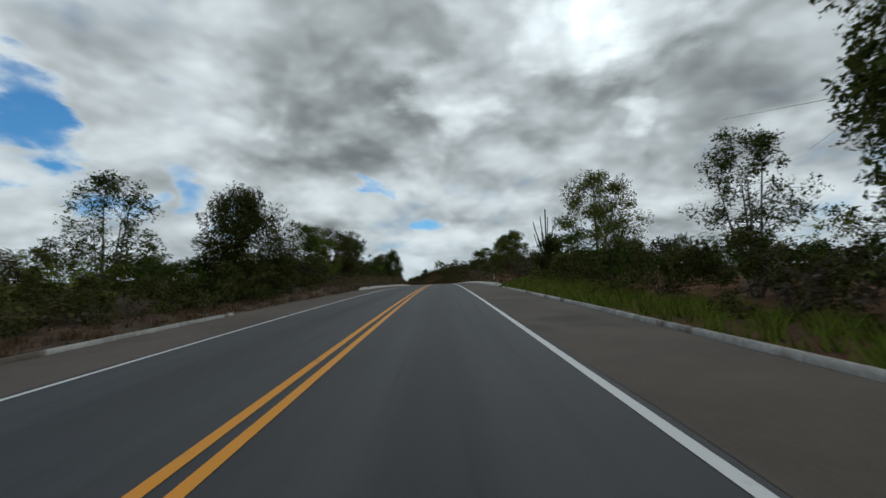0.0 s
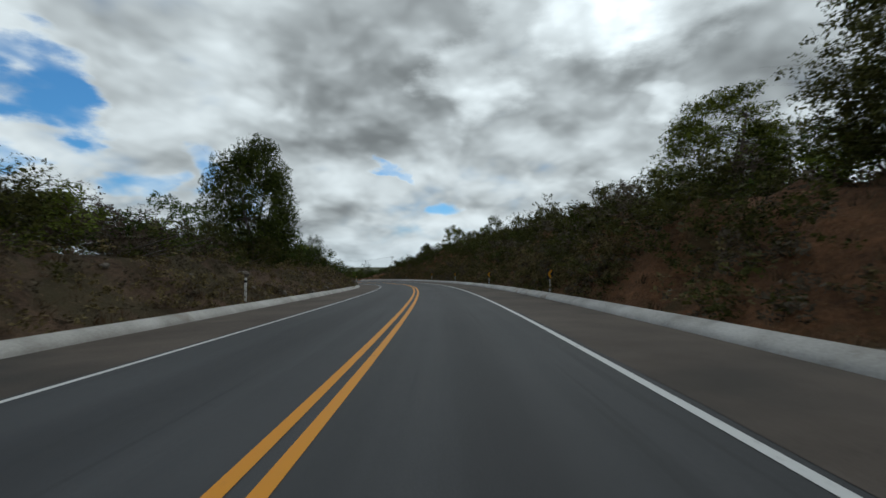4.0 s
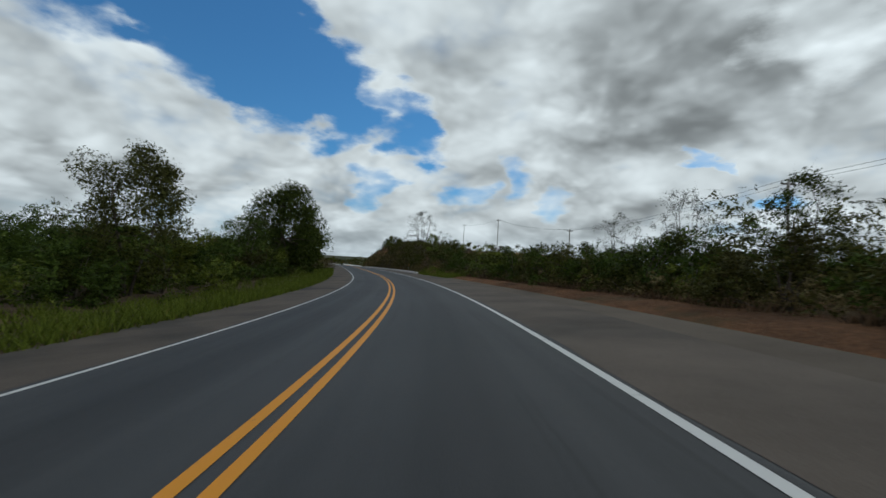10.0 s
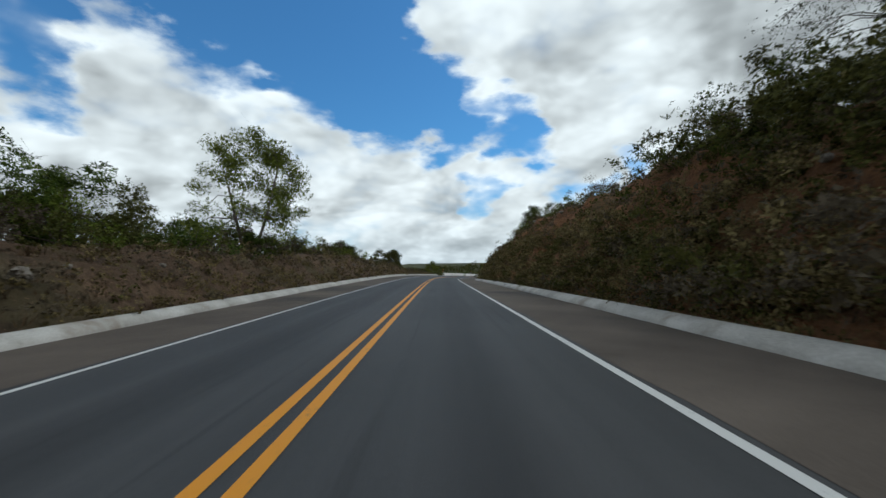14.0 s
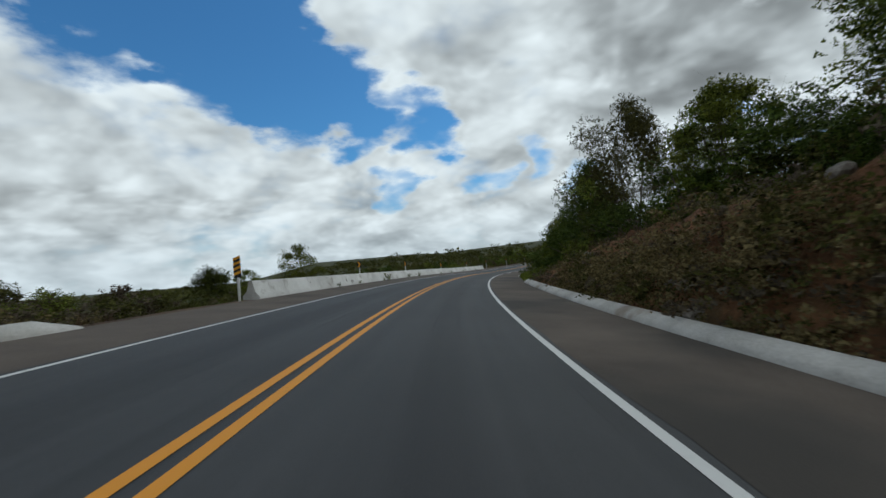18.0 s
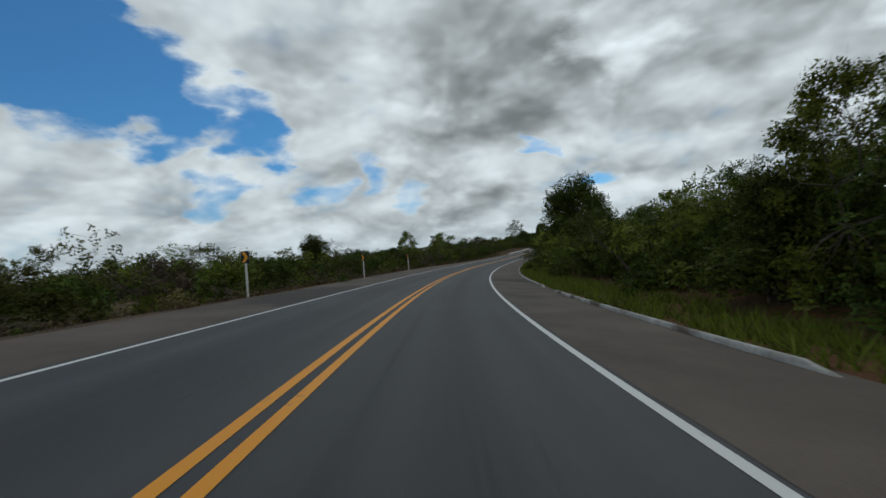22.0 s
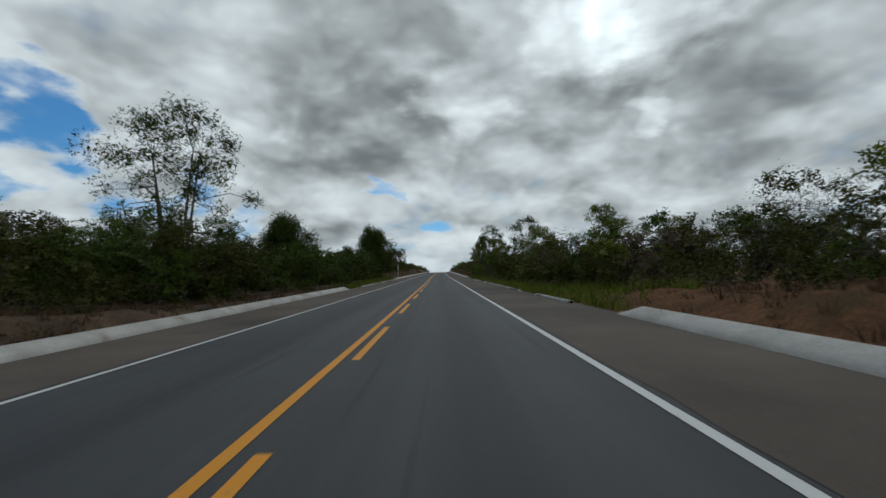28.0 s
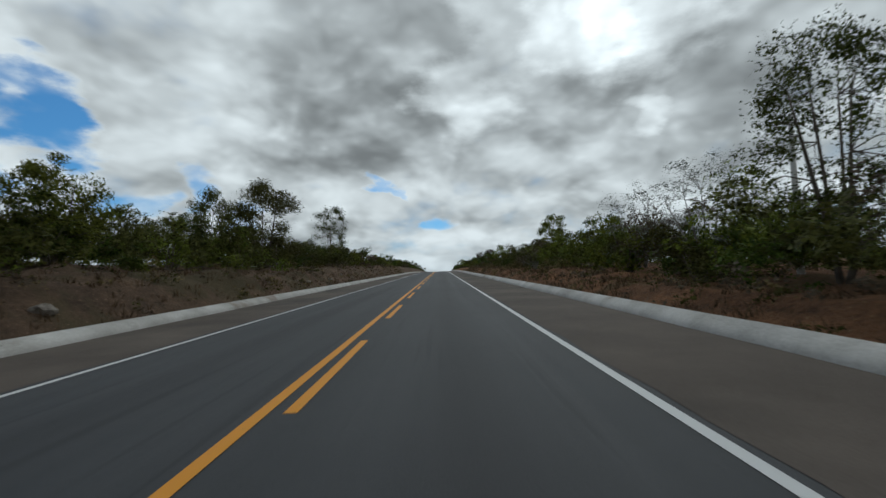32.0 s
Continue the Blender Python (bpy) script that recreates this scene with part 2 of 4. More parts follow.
def line_build(paint):
    def build(n, where):
        wear = n.noise(where, 9.0, 6.0, 0.7)
        big = n.noise(where, 0.7, 3.0, 0.6)
        f = n.step(n.math("ADD", n.math("MULTIPLY", wear, 0.7), n.math("MULTIPLY", big, 0.3)), 0.57, 0.72)
        return n.mix(f, paint, (0.10, 0.10, 0.10)), wear
    return build


ASPHALT = material("asphalt", asphalt_build, 0.72, 0.35)
SHOULDER = material("old_brown_asphalt", two_tone((0.070, 0.056, 0.046), (0.145, 0.118, 0.098), 0.35, 40.0, ((0.05, 0.045, 0.04), 0.11, 0.52, 0.66)), 0.9, 0.4)
WHITE_LINE = material("worn_white_road_paint", line_build((0.66, 0.66, 0.65)), 0.6, 0.1)
YELLOW_LINE = material("worn_yellow_road_paint", line_build((0.72, 0.30, 0.018)), 0.6, 0.1)
CURB = material("whitewashed_concrete", two_tone((0.31, 0.295, 0.27), (0.60, 0.585, 0.56), 0.8, 22.0, ((0.27, 0.23, 0.19), 0.45, 0.56, 0.70)), 0.9, 0.3)


def earth_build(dark, light, green, strata):
    def build(n, where):
        split = n.add("ShaderNodeSeparateXYZ")
        n.plug(where, split, 0)
        flatw = n.add("ShaderNodeCombineXYZ")
        n.plug(n.math("MULTIPLY", split.outputs[0], 0.12), flatw, 0)
        n.plug(n.math("MULTIPLY", split.outputs[1], 0.12), flatw, 1)
        n.plug(n.math("MULTIPLY", split.outputs[2], 1.5), flatw, 2)
        layer = n.noise(flatw.outputs[0], 1.6, 5.0, 0.65)
        a = n.noise(where, 0.8, 6.0, 0.7)
        b = n.noise(where, 7.0, 6.0, 0.75)
        f = n.math("ADD", n.math("MULTIPLY", layer, strata), n.math("ADD", n.math("MULTIPLY", a, 0.6 - strata), n.math("MULTIPLY", b, 0.4)))
        col = n.ramp(f, (0.38, dark), (0.52, tuple(0.5 * (p + q) for p, q in zip(dark, light))), (0.64, light))
        patch = n.step(n.noise(where, 0.22, 5.0, 0.65), 0.50, 0.62)
        col = n.mix(n.math("MULTIPLY", patch, 0.7), col, green)
        speck = n.step(n.noise(where, 16.0, 2.0, 0.5), 0.66, 0.72)
        col = n.mix(n.math("MULTIPLY", speck, 0.5), col, tuple(min(0.4, 1.9 * v) for v in light))
        return col, n.math("ADD", b, n.math("MULTIPLY", layer, 1.5 * strata))
    return build


DIRT = material("dry_brown_dirt", earth_build((0.048, 0.030, 0.019), (0.190, 0.122, 0.076), (0.072, 0.062, 0.028), 0.1), 1.0, 1.0, 0.12)
RED_DIRT = material("reddish_cut_earth", earth_build((0.066, 0.031, 0.014), (0.350, 0.165, 0.072), (0.100, 0.076, 0.032), 0.35), 1.0, 1.0, 0.22)
PLAIN = material("distant_scrub_canopy", two_tone((0.022, 0.028, 0.011), (0.085, 0.090, 0.036), 0.07, 0.4, ((0.10, 0.085, 0.042), 0.022, 0.54, 0.66)), 1.0, 1.0)
LAYBY = material("packed_gravel", two_tone((0.085, 0.068, 0.054), (0.165, 0.135, 0.108), 0.3, 30.0), 1.0, 0.5)
OLD_CURB = material("faded_whitewashed_concrete", two_tone((0.20, 0.19, 0.17), (0.56, 0.55, 0.53), 1.2, 14.0, ((0.12, 0.10, 0.08), 0.6, 0.50, 0.62)), 0.95, 0.3)
METAL = material("galvanised_steel", two_tone((0.32, 0.33, 0.34), (0.46, 0.46, 0.46), 6.0, 60.0), 0.5, 0.1)
POST_WHITE = material("white_painted_post", two_tone((0.55, 0.54, 0.52), (0.74, 0.73, 0.71), 3.0, 30.0), 0.7, 0.1)
SIGN_BLACK = material("black_sign_sheet", two_tone((0.012, 0.012, 0.014), (0.03, 0.03, 0.032), 3.0, 30.0), 0.5)
SIGN_YELLOW = material("yellow_sign_sheet", two_tone((0.70, 0.30, 0.012), (0.80, 0.38, 0.02), 3.0, 30.0), 0.45)
BARK = material("grey_brown_bark", two_tone((0.045, 0.035, 0.027), (0.15, 0.125, 0.10), 5.0, 30.0), 1.0, 0.8)
PALE_BARK = material("pale_grey_bark", two_tone((0.09, 0.08, 0.07), (0.21, 0.19, 0.165), 5.0, 30.0), 1.0, 0.6)


def leaf_material(name, dark, light, dry, glow=0.14, sprig=13.0):
    m = bpy.data.materials.new(name)
    m.use_nodes = True
    n = Nodes(m.node_tree)
    shader = m.node_tree.nodes["Principled BSDF"]
    shader.inputs["Roughness"].default_value = 0.8
    shader.inputs["Specular IOR Level"].default_value = 0.12
    rnd = n.add("ShaderNodeNewGeometry").outputs["Random Per Island"]
    spot = n.add("ShaderNodeNewGeometry").outputs["Position"]
    mass = n.noise(spot, 0.9, 3.0, 0.6)
    pick = n.math("ADD", n.math("MULTIPLY", rnd, 0.75), 0.18)
    if sprig:
        # each blade of the mesh is a twig that carries several small leaves
        cells = n.add("ShaderNodeTexVoronoi", Scale=sprig)
        n.plug(spot, cells, "Vector")
        tint = n.add("ShaderNodeSeparateXYZ")
        n.plug(cells.outputs["Color"], tint, 0)
        pick = n.math("ADD", n.math("MULTIPLY", rnd, 0.40), n.math("MULTIPLY", tint.outputs[0], 0.55))
    pick = n.math("ADD", pick, n.math("MULTIPLY", n.math("SUBTRACT", mass, 0.5), 0.6), clamp=True)
    col = n.ramp(pick, (0.0, tuple(0.6 * v for v in dark)), (0.25, dark), (0.6, light), (0.9, light), (1.0, dry))
    one = n.add("ShaderNodeObjectInfo").outputs["Random"]
    shade = n.add("ShaderNodeHueSaturation")
    n.plug(n.math("ADD", 0.475, n.math("MULTIPLY", one, 0.04)), shade, "Hue")
    n.plug(n.math("ADD", 0.8, n.math("MULTIPLY", one, 0.4)), shade, "Value")
    n.plug(col, shade, "Color")
    n.plug(shade.outputs[0], shader, "Base Color")
    thin = n.add("ShaderNodeBsdfTranslucent")
    n.plug(shade.outputs[0], thin, "Color")
    both = n.add("ShaderNodeMixShader", Fac=glow)
    n.plug(shader.outputs[0], both, 1)
    n.plug(thin.outputs[0], both, 2)
    whole = both
    if sprig:
        gap = n.math("SUBTRACT", 1.0, n.math("LESS_THAN", cells.outputs["Distance"], 0.50))
        whole = n.add("ShaderNodeMixShader")
        n.plug(gap, whole, 0)
        n.plug(both.outputs[0], whole, 1)
        n.plug(n.add("ShaderNodeBsdfTransparent").outputs[0], whole, 2)
    n.plug(whole.outputs[0], m.node_tree.nodes["Material Output"], "Surface")
    return m


LEAF_DARK = leaf_material("dark_green_leaves", (0.020, 0.031, 0.005), (0.070, 0.094, 0.014), (0.125, 0.128, 0.024))
LEAF_FRESH = leaf_material("fresh_green_leaves", (0.052, 0.072, 0.010), (0.155, 0.190, 0.026), (0.22, 0.20, 0.036))
LEAF_OLIVE = leaf_material("olive_scrub_leaves", (0.034, 0.038, 0.010), (0.096, 0.098, 0.024), (0.15, 0.125, 0.045))
LEAF_DRY = leaf_material("dry_brown_twigs_and_leaves", (0.06, 0.046, 0.032), (0.125, 0.10, 0.07), (0.19, 0.16, 0.12))
LEAF_GREY = leaf_material("silvery_grey_leaves", (0.07, 0.078, 0.06), (0.17, 0.18, 0.145), (0.24, 0.235, 0.20))
LEAF_STRAW = leaf_material("olive_straw_shrub_leaves", (0.085, 0.070, 0.028), (0.230, 0.190, 0.080), (0.30, 0.25, 0.13))
STRAW = leaf_material("dry_straw_grass", (0.06, 0.042, 0.022), (0.150, 0.105, 0.056), (0.22, 0.17, 0.10), sprig=0)
GREEN_GRASS = leaf_material("green_verge_grass", (0.055, 0.085, 0.012), (0.160, 0.215, 0.028), (0.22, 0.20, 0.05), sprig=0)
CACTUS = material("grey_green_cactus_skin", two_tone((0.045, 0.065, 0.04), (0.09, 0.115, 0.07), 4.0, 30.0), 0.8, 0.3)

# ---- mesh helpers ----


def np_mesh(name, verts, quads, mat, uvs=None):
    """Mesh from arrays of points and faces with equally many corners."""
    me = bpy.data.meshes.new(name)
    verts = np.asarray(verts, np.float32).reshape(-1, 3)
    quads = np.asarray(quads, np.int32)
    sides = quads.shape[1] if quads.ndim == 2 else 4
    quads = quads.reshape(-1, sides)
    me.vertices.add(len(verts))
    me.vertices.foreach_set("co", verts.ravel())
    me.loops.add(quads.size)
    me.loops.foreach_set("vertex_index", quads.ravel())
    me.polygons.add(len(quads))
    me.polygons.foreach_set("loop_start", np.arange(0, quads.size, sides, dtype=np.int32))
    if uvs is not None:
        layer = me.uv_layers.new(name="UVMap")
        layer.data.foreach_set("uv", np.asarray(uvs, np.float32)[quads.ravel()].ravel())
    me.materials.append(mat)
    me.update(calc_edges=True)
    me.validate()
    return me


def part(name, bm, mat, parent=None, label=""):
    """One bmesh as one object under its thing."""
    me = bpy.data.meshes.new(name)
    bm.to_mesh(me)
    bm.free()
    me.materials.append(mat)
    ob = new(name, me)
    ob.parent = parent
    if label:
        tagged(ob, label)
    return ob


def mesh_part(name, me, parent=None, label=""):
    ob = new(name, me)
    ob.parent = parent
    if label:
        tagged(ob, label)
    return ob


def grid_quads(rows, cols):
    a = np.arange(rows * cols).reshape(rows, cols)
    return np.stack([a[:-1, :-1], a[:-1, 1:], a[1:, 1:], a[1:, :-1]], -1).reshape(-1, 4)


def loft(name, s0, s1, step, section, mat, label="", category="", smooth_faces=False):
    """A strip along the road. section(s array) gives lists of (d, z) arrays across it, from left to right."""
    s = np.linspace(s0, s1, max(2, int(round((s1 - s0) / step)) + 1))
    cross = section(s)
    pts = np.stack([place(s, d, z) for d, z in cross], 1)
    uvs = np.stack([np.stack(np.broadcast_arrays(np.asarray(d, float), s), -1) for d, z in cross], 1).reshape(-1, 2)
    me = np_mesh(name, pts.reshape(-1, 3), grid_quads(len(s), len(cross)), mat, uvs)
    if smooth_faces:
        me.polygons.foreach_set("use_smooth", np.ones(len(me.polygons), bool))
    ob = new(name, me)
    return tagged(ob, label, category, kind="structure")


def cone_between(bm, a, b, ra, rb, sides=6):
    """Tapered limb from a to b."""
    a, b = Vector(a), Vector(b)
    way = (b - a).normalized()
    q = way.to_track_quat("Z", "Y").to_matrix()
    rings = []
    for p, r in ((a, ra), (b, rb)):
        rings.append([bm.verts.new(p + q @ Vector((r * math.cos(2 * math.pi * k / sides), r * math.sin(2 * math.pi * k / sides), 0))) for k in range(sides)])
    for k in range(sides):
        bm.faces.new((rings[0][k], rings[0][(k + 1) % sides], rings[1][(k + 1) % sides], rings[1][k]))
    return rings


def box(bm, cx, cy, cz, sx, sy, sz, bevel=0.0):
    made = bmesh.ops.create_cube(bm, size=1.0, matrix=Matrix.Translation((cx, cy, cz)) @ Matrix.Diagonal((sx, sy, sz, 1)))
    if bevel:
        edges = list({e for v in made["verts"] for e in v.link_edges})
        bmesh.ops.bevel(bm, geom=edges, offset=bevel, segments=2, affect="EDGES")


# ---- road ----
HALF = 3.75          # asphalt of the two lanes, from the centre line
EDGE = 5.85          # outer edge of the shoulders
T = SPEED


def flat(*ds, z=0.0):
    return lambda s: [(np.full(len(s), d), np.full(len(s), z)) for d in ds]


def wavy(d, s, amount=0.05, size=0.6, seed=0.0):
    return d + amount * np.array([noise.noise((v * size, seed, 0.3)) for v in s])


loft("road", S0, S1, 2.0, flat(-HALF, -2.5, -1.25, 0, 1.25, 2.5, HALF), ASPHALT, "two-lane dark grey asphalt road with worn wheel tracks", "road")
loft("shoulder_left", S0, S1, 1.0, lambda s: [(np.full(len(s), -EDGE - 0.5), -0.02 + 0 * s), (np.full(len(s), -HALF - 0.9), 0.003 + 0 * s), (wavy(-HALF + 0.14, s, 0.07), 0.004 + 0 * s)], SHOULDER, "brownish worn asphalt shoulder with dust", "road shoulder")
loft("shoulder_right", S0, S1, 1.0, lambda s: [(wavy(HALF - 0.14, s, 0.07), 0.004 + 0 * s), (np.full(len(s), HALF + 0.9), 0.003 + 0 * s), (np.full(len(s), EDGE + 0.5), -0.02 + 0 * s)], SHOULDER, "brownish worn asphalt shoulder with dust", "road shoulder")
loft("edge_line_left", S0, S1, 1.0, flat(-3.51, -3.41, z=0.006), WHITE_LINE, "thin worn white line on the road edge", "road marking")
loft("edge_line_right", S0, S1, 1.0, flat(3.40, 3.52, z=0.006), WHITE_LINE, "thick worn white line on the road edge", "road marking")
loft("centre_line_left", S0, S1, 1.0, flat(-0.20, -0.07, z=0.006), YELLOW_LINE, "solid yellow centre line, slightly worn", "road marking")
PASS_FROM = 27.2 * T
loft("centre_line_right", S0, PASS_FROM, 1.0, flat(0.07, 0.20, z=0.006), YELLOW_LINE, "solid yellow centre line, slightly worn", "road marking")
for k in range(40):
    s = 27.42 * T + k * 7.44
    loft("centre_dash", s, s + 4.0, 1.0, flat(0.07, 0.20, z=0.006), YELLOW_LINE, "worn yellow dash beside the solid centre line", "road marking")

# ---- roadside ground: height of the bank at each side, by seconds of travel ----
BANK_RIGHT = [(-4, 0), (0.6, 0), (1.5, 0.5), (2.2, 0.9), (3.3, 1.3), (4.2, 2.4), (5.3, 4.6), (6.2, 5.4), (7.2, 5.2), (8.0, 4.0), (8.7, 1.4), (9.2, 0.2),
              (12.2, 0.2), (12.8, 1.6), (13.4, 3.6), (14.2, 5.4), (15.4, 6.9), (16.6, 6.8), (17.3, 5.9), (18.1, 4.0), (18.8, 2.6), (19.3, 1.0), (19.7, 0),
              (26.6, 0), (27.3, 0.8), (28.4, 0.7), (28.9, 0), (30.6, 0.1), (31.4, 0.5), (34, 0.8), (80, 0.8)]
BANK_LEFT = [(-4, 0), (0.8, 0), (1.6, 0.6), (2.4, 1.2), (3.3, 1.6), (4.4, 1.9), (5.9, 1.8), (6.6, 1.1), (7.1, 0.3), (7.6, 0.0), (13.3, 0.1), (13.8, 0.9),
             (14.4, 1.8), (15.9, 2.2), (16.9, 1.6), (17.5, 0.6), (18.2, 0.2), (18.7, -1.2), (19.1, -3.2), (20.5, -3.4), (21.4, -2.2), (21.9, -0.8), (22.6, -0.4), (25.2, -0.2), (26.5, 0.2),
             (27.2, 0.9), (28.3, 0.8), (28.9, 0.1), (30.7, 0.1), (31.4, 0.8), (32.4, 1.5), (36, 1.6), (80, 1.0)]


def bank(table, s):
    return np.interp(np.asarray(s, float) / T, [r[0] for r in table], [r[1] for r in table])


def rough_noise(p, size, seed):
    return np.array([noise.fractal((x * size, y * size, seed), 0.9, 2.0, 4) for x, y in p])


def ground_height(s, d, lumps=True):
    """Height over the road plane of the roadside ground at station s and offset d."""
    s, d = np.broadcast_arrays(np.asarray(s, float), np.asarray(d, float))
    s, d = s.ravel(), d.ravel()
    h = np.where(d > 0, bank(BANK_RIGHT, s), bank(BANK_LEFT, s))
    out = np.abs(d) - (EDGE + 0.85)
    run = np.maximum(1.2, np.abs(h) * np.where(h > 3, 0.85, 1.25))
    u = np.clip((out - 0.25) / run, 0, 1)
    u = u * u * (3 - 2 * u) * 0.35 + u * 0.65
    z = h * u + 0.012 * np.maximum(out - run, 0) * np.where(h >= -0.1, 1, -2)
    if lumps:
        # level beside the gravel strip
        level = np.where((d > 0) & (s > 8.9 * T) & (s < 12.4 * T), np.clip((out - 3.2) / 1.5, 0, 1), 1.0)
        wob = rough_noise(np.stack([s, d], -1), 0.45, 3.1) * 0.34 + rough_noise(np.stack([s, d], -1), 0.11, 7.7) * 0.5
        z = z + level * wob * np.clip(out / 2.5, 0, 1) * (0.40 + 0.26 * np.abs(h))
        ledge = np.array([noise.fractal((a * 0.35, b * 1.3, 11.0), 0.8, 2.1, 4) for a, b in zip(s, d)])
        z = z + level * ledge * np.clip(out / 1.5, 0, 1) * np.clip(np.abs(h) * 0.17, 0.03, 0.9) * np.clip((9 - out) / 4, 0, 1)
    return z - 0.05


def verge(side, name, label):
    s = np.concatenate([np.arange(S0, 0, 3.0), np.arange(0, 34.5 * T, 0.9), np.arange(34.6 * T, 1300, 3.0)])
    ds = np.array([EDGE + 0.3, 6.7, 7.0, 7.3, 7.7, 8.1, 8.5, 8.9, 9.4, 9.9, 10.4, 10.9, 11.5, 12.1, 12.7, 13.4, 14.2, 15.2, 16.4, 18, 20, 23, 27, 33, 45, 60]) * side
    if side < 0:
        ds = ds[::-1]
    S, D = np.meshgrid(s, ds, indexing="ij")
    z = ground_height(S, D)
    pts = place(S.ravel(), D.ravel(), z)
    me = np_mesh(name, pts, grid_quads(len(s), len(ds)), DIRT if side < 0 else RED_DIRT)
    me.polygons.foreach_set("use_smooth", np.ones(len(me.polygons), bool))
    tagged(new(name, me), label, "ground", kind="structure")


verge(-1, "ground_left", "dry brown roadside earth with litter and a low bank")
verge(1, "ground_right", "reddish brown roadside earth rising into a cut bank")


def far_height(pts):
    """Height of the wide plain: it follows the nearest stretch of road, and drops away beside the barrier."""
    road, stn, head = LINE[::6], STATION[::6], HEAD[::6]
    near, gap, low = [np.empty(len(pts)) for _ in range(3)]
    for k in range(0, len(pts), 2000):
        d2 = ((pts[k:k + 2000, None, :] - road[None, :, :2]) ** 2).sum(-1)
        j = d2.argmin(1)
        near[k:k + 2000] = road[j, 2]
        gap[k:k + 2000] = np.sqrt(d2[np.arange(len(j)), j])
        off = pts[k:k + 2000] - road[j, :2]
        right = off[:, 0] * np.cos(head[j]) - off[:, 1] * np.sin(head[j])
        t = stn[j] / T
        low[k:k + 2000] = np.where(right < 0, np.clip((t - 16.5) / 1.5, 0, 1) * np.clip((27.5 - t) / 2.0, 0, 1), 0)
    hills = np.array([noise.fractal((x * 0.0016, y * 0.0016, 5.2), 0.9, 2.0, 3) for x, y in pts])
    z = near - 0.6 - 4.4 * low + hills * np.clip((gap - 60) / 500, 0, 1) * 26.0
    # the open lowland outside the second bend
    mid = place(20 * T, 0.0)
    off = pts - mid[:2]
    turn = np.degrees(np.arctan2(off[:, 0], off[:, 1])) - heading(20 * T)
    turn = (turn + 180) % 360 - 180
    open_ = np.clip((-27 - turn) / 9, 0, 1) * np.clip((turn + 120) / 15, 0, 1)
    z = z * (1 - open_) + open_ * (mid[2] - 6.0 + np.clip(hills, -0.4, 0.12) * 10)
    return np.where(gap < 78, near - 2.6 - 3.8 * low, z)


def far_ground():
    core = np.concatenate([np.linspace(-4200, -500, 14), np.arange(-460, 1500, 22), np.linspace(1560, 4800, 14)])
    side = np.concatenate([np.linspace(-4500, -900, 12), np.arange(-860, 500, 22), np.linspace(560, 4200, 12)])
    X, Y = np.meshgrid(side, core, indexing="ij")
    pts = np.stack([X.ravel(), Y.ravel()], -1)
    z = far_height(pts)
    me = np_mesh("ground", np.column_stack([pts, z]), grid_quads(len(side), len(core))[:, ::-1], PLAIN)
    me.polygons.foreach_set("use_smooth", np.ones(len(me.polygons), bool))
    tagged(new("ground", me), "wide scrubby plain with low hills to the horizon", "ground", kind="structure")


far_ground()

# ---- kerbs ----


def wide_kerb(side, t0, t1):
    """Whitewashed concrete gutter kerb: a sloping band with a low raised back."""
    def section(s):
        prof = [(EDGE + 0.28, -0.05), (EDGE + 0.30, 0.04), (EDGE + 0.37, 0.12), (EDGE + 0.56, 0.215), (EDGE + 0.66, 0.24), (EDGE + 0.73, 0.22), (EDGE + 0.74, -0.3)]
        end = np.clip(np.minimum(s - s[0], s[-1] - s) / 0.6, 0.25, 1)
        rows = [(side * wavy(d, s, 0.03, 0.35, 2.0), (z * end if z > 0 else z + 0 * s)) for d, z in prof]
        return rows if side > 0 else rows[::-1]
    ob = loft("kerb", t0 * T, t1 * T, 0.8, section, CURB, "whitewashed concrete gutter kerb with dirt stains", "kerb")
    return tagged(ob, kind="structure")


def low_kerb(side, t0, t1):
    def section(s):
        prof = [(EDGE + 0.2, -0.02), (EDGE + 0.21, 0.085), (EDGE + 0.31, 0.09), (EDGE + 0.33, -0.1)]
        sink = np.array([0.16 if v > 30 and noise.noise((v * 0.16, 9.0, side)) > 0.22 else 0.0 for v in s])
        rows = [(side * wavy(d, s, 0.03, 0.5, 4.0), z - sink) for d, z in prof]
        return rows if side > 0 else rows[::-1]
    loft("kerb", t0 * T, t1 * T, 0.8, section, OLD_CURB, "narrow whitewashed kerb half hidden by grass", "kerb")


for t0, t1 in ((1.66, 7.72), (13.42, 18.36), (27.0, 29.4), (31.0, 52)):
    wide_kerb(-1, t0, t1)
for t0, t1 in ((1.34, 9.0), (12.5, 19.32), (27.3, 28.45), (30.9, 52)):
    wide_kerb(1, t0, t1)
for side, t0, t1 in ((-1, -3, 0.63), (1, -3, 1.2), (1, 19.7, 27.1), (1, 28.6, 30.8), (-1, 29.6, 30.9)):
    low_kerb(side, t0, t1)
loft("lay_by", 9.15 * T, 12.2 * T, 1.0, lambda s: [(EDGE + 0.3 + 0 * s, 0.004 - 0.02 + 0 * s), (EDGE + 1.5 + 0 * s, 0.0 + 0 * s), (wavy(EDGE + 3.5, s, 0.6, 0.12), 0.0 + 0 * s), (wavy(EDGE + 4.0, s, 0.6, 0.12), -0.3 + 0 * s)], LAYBY, "packed gravel strip beside the shoulder", "road shoulder")

# ---- concrete barrier over the low ground ----


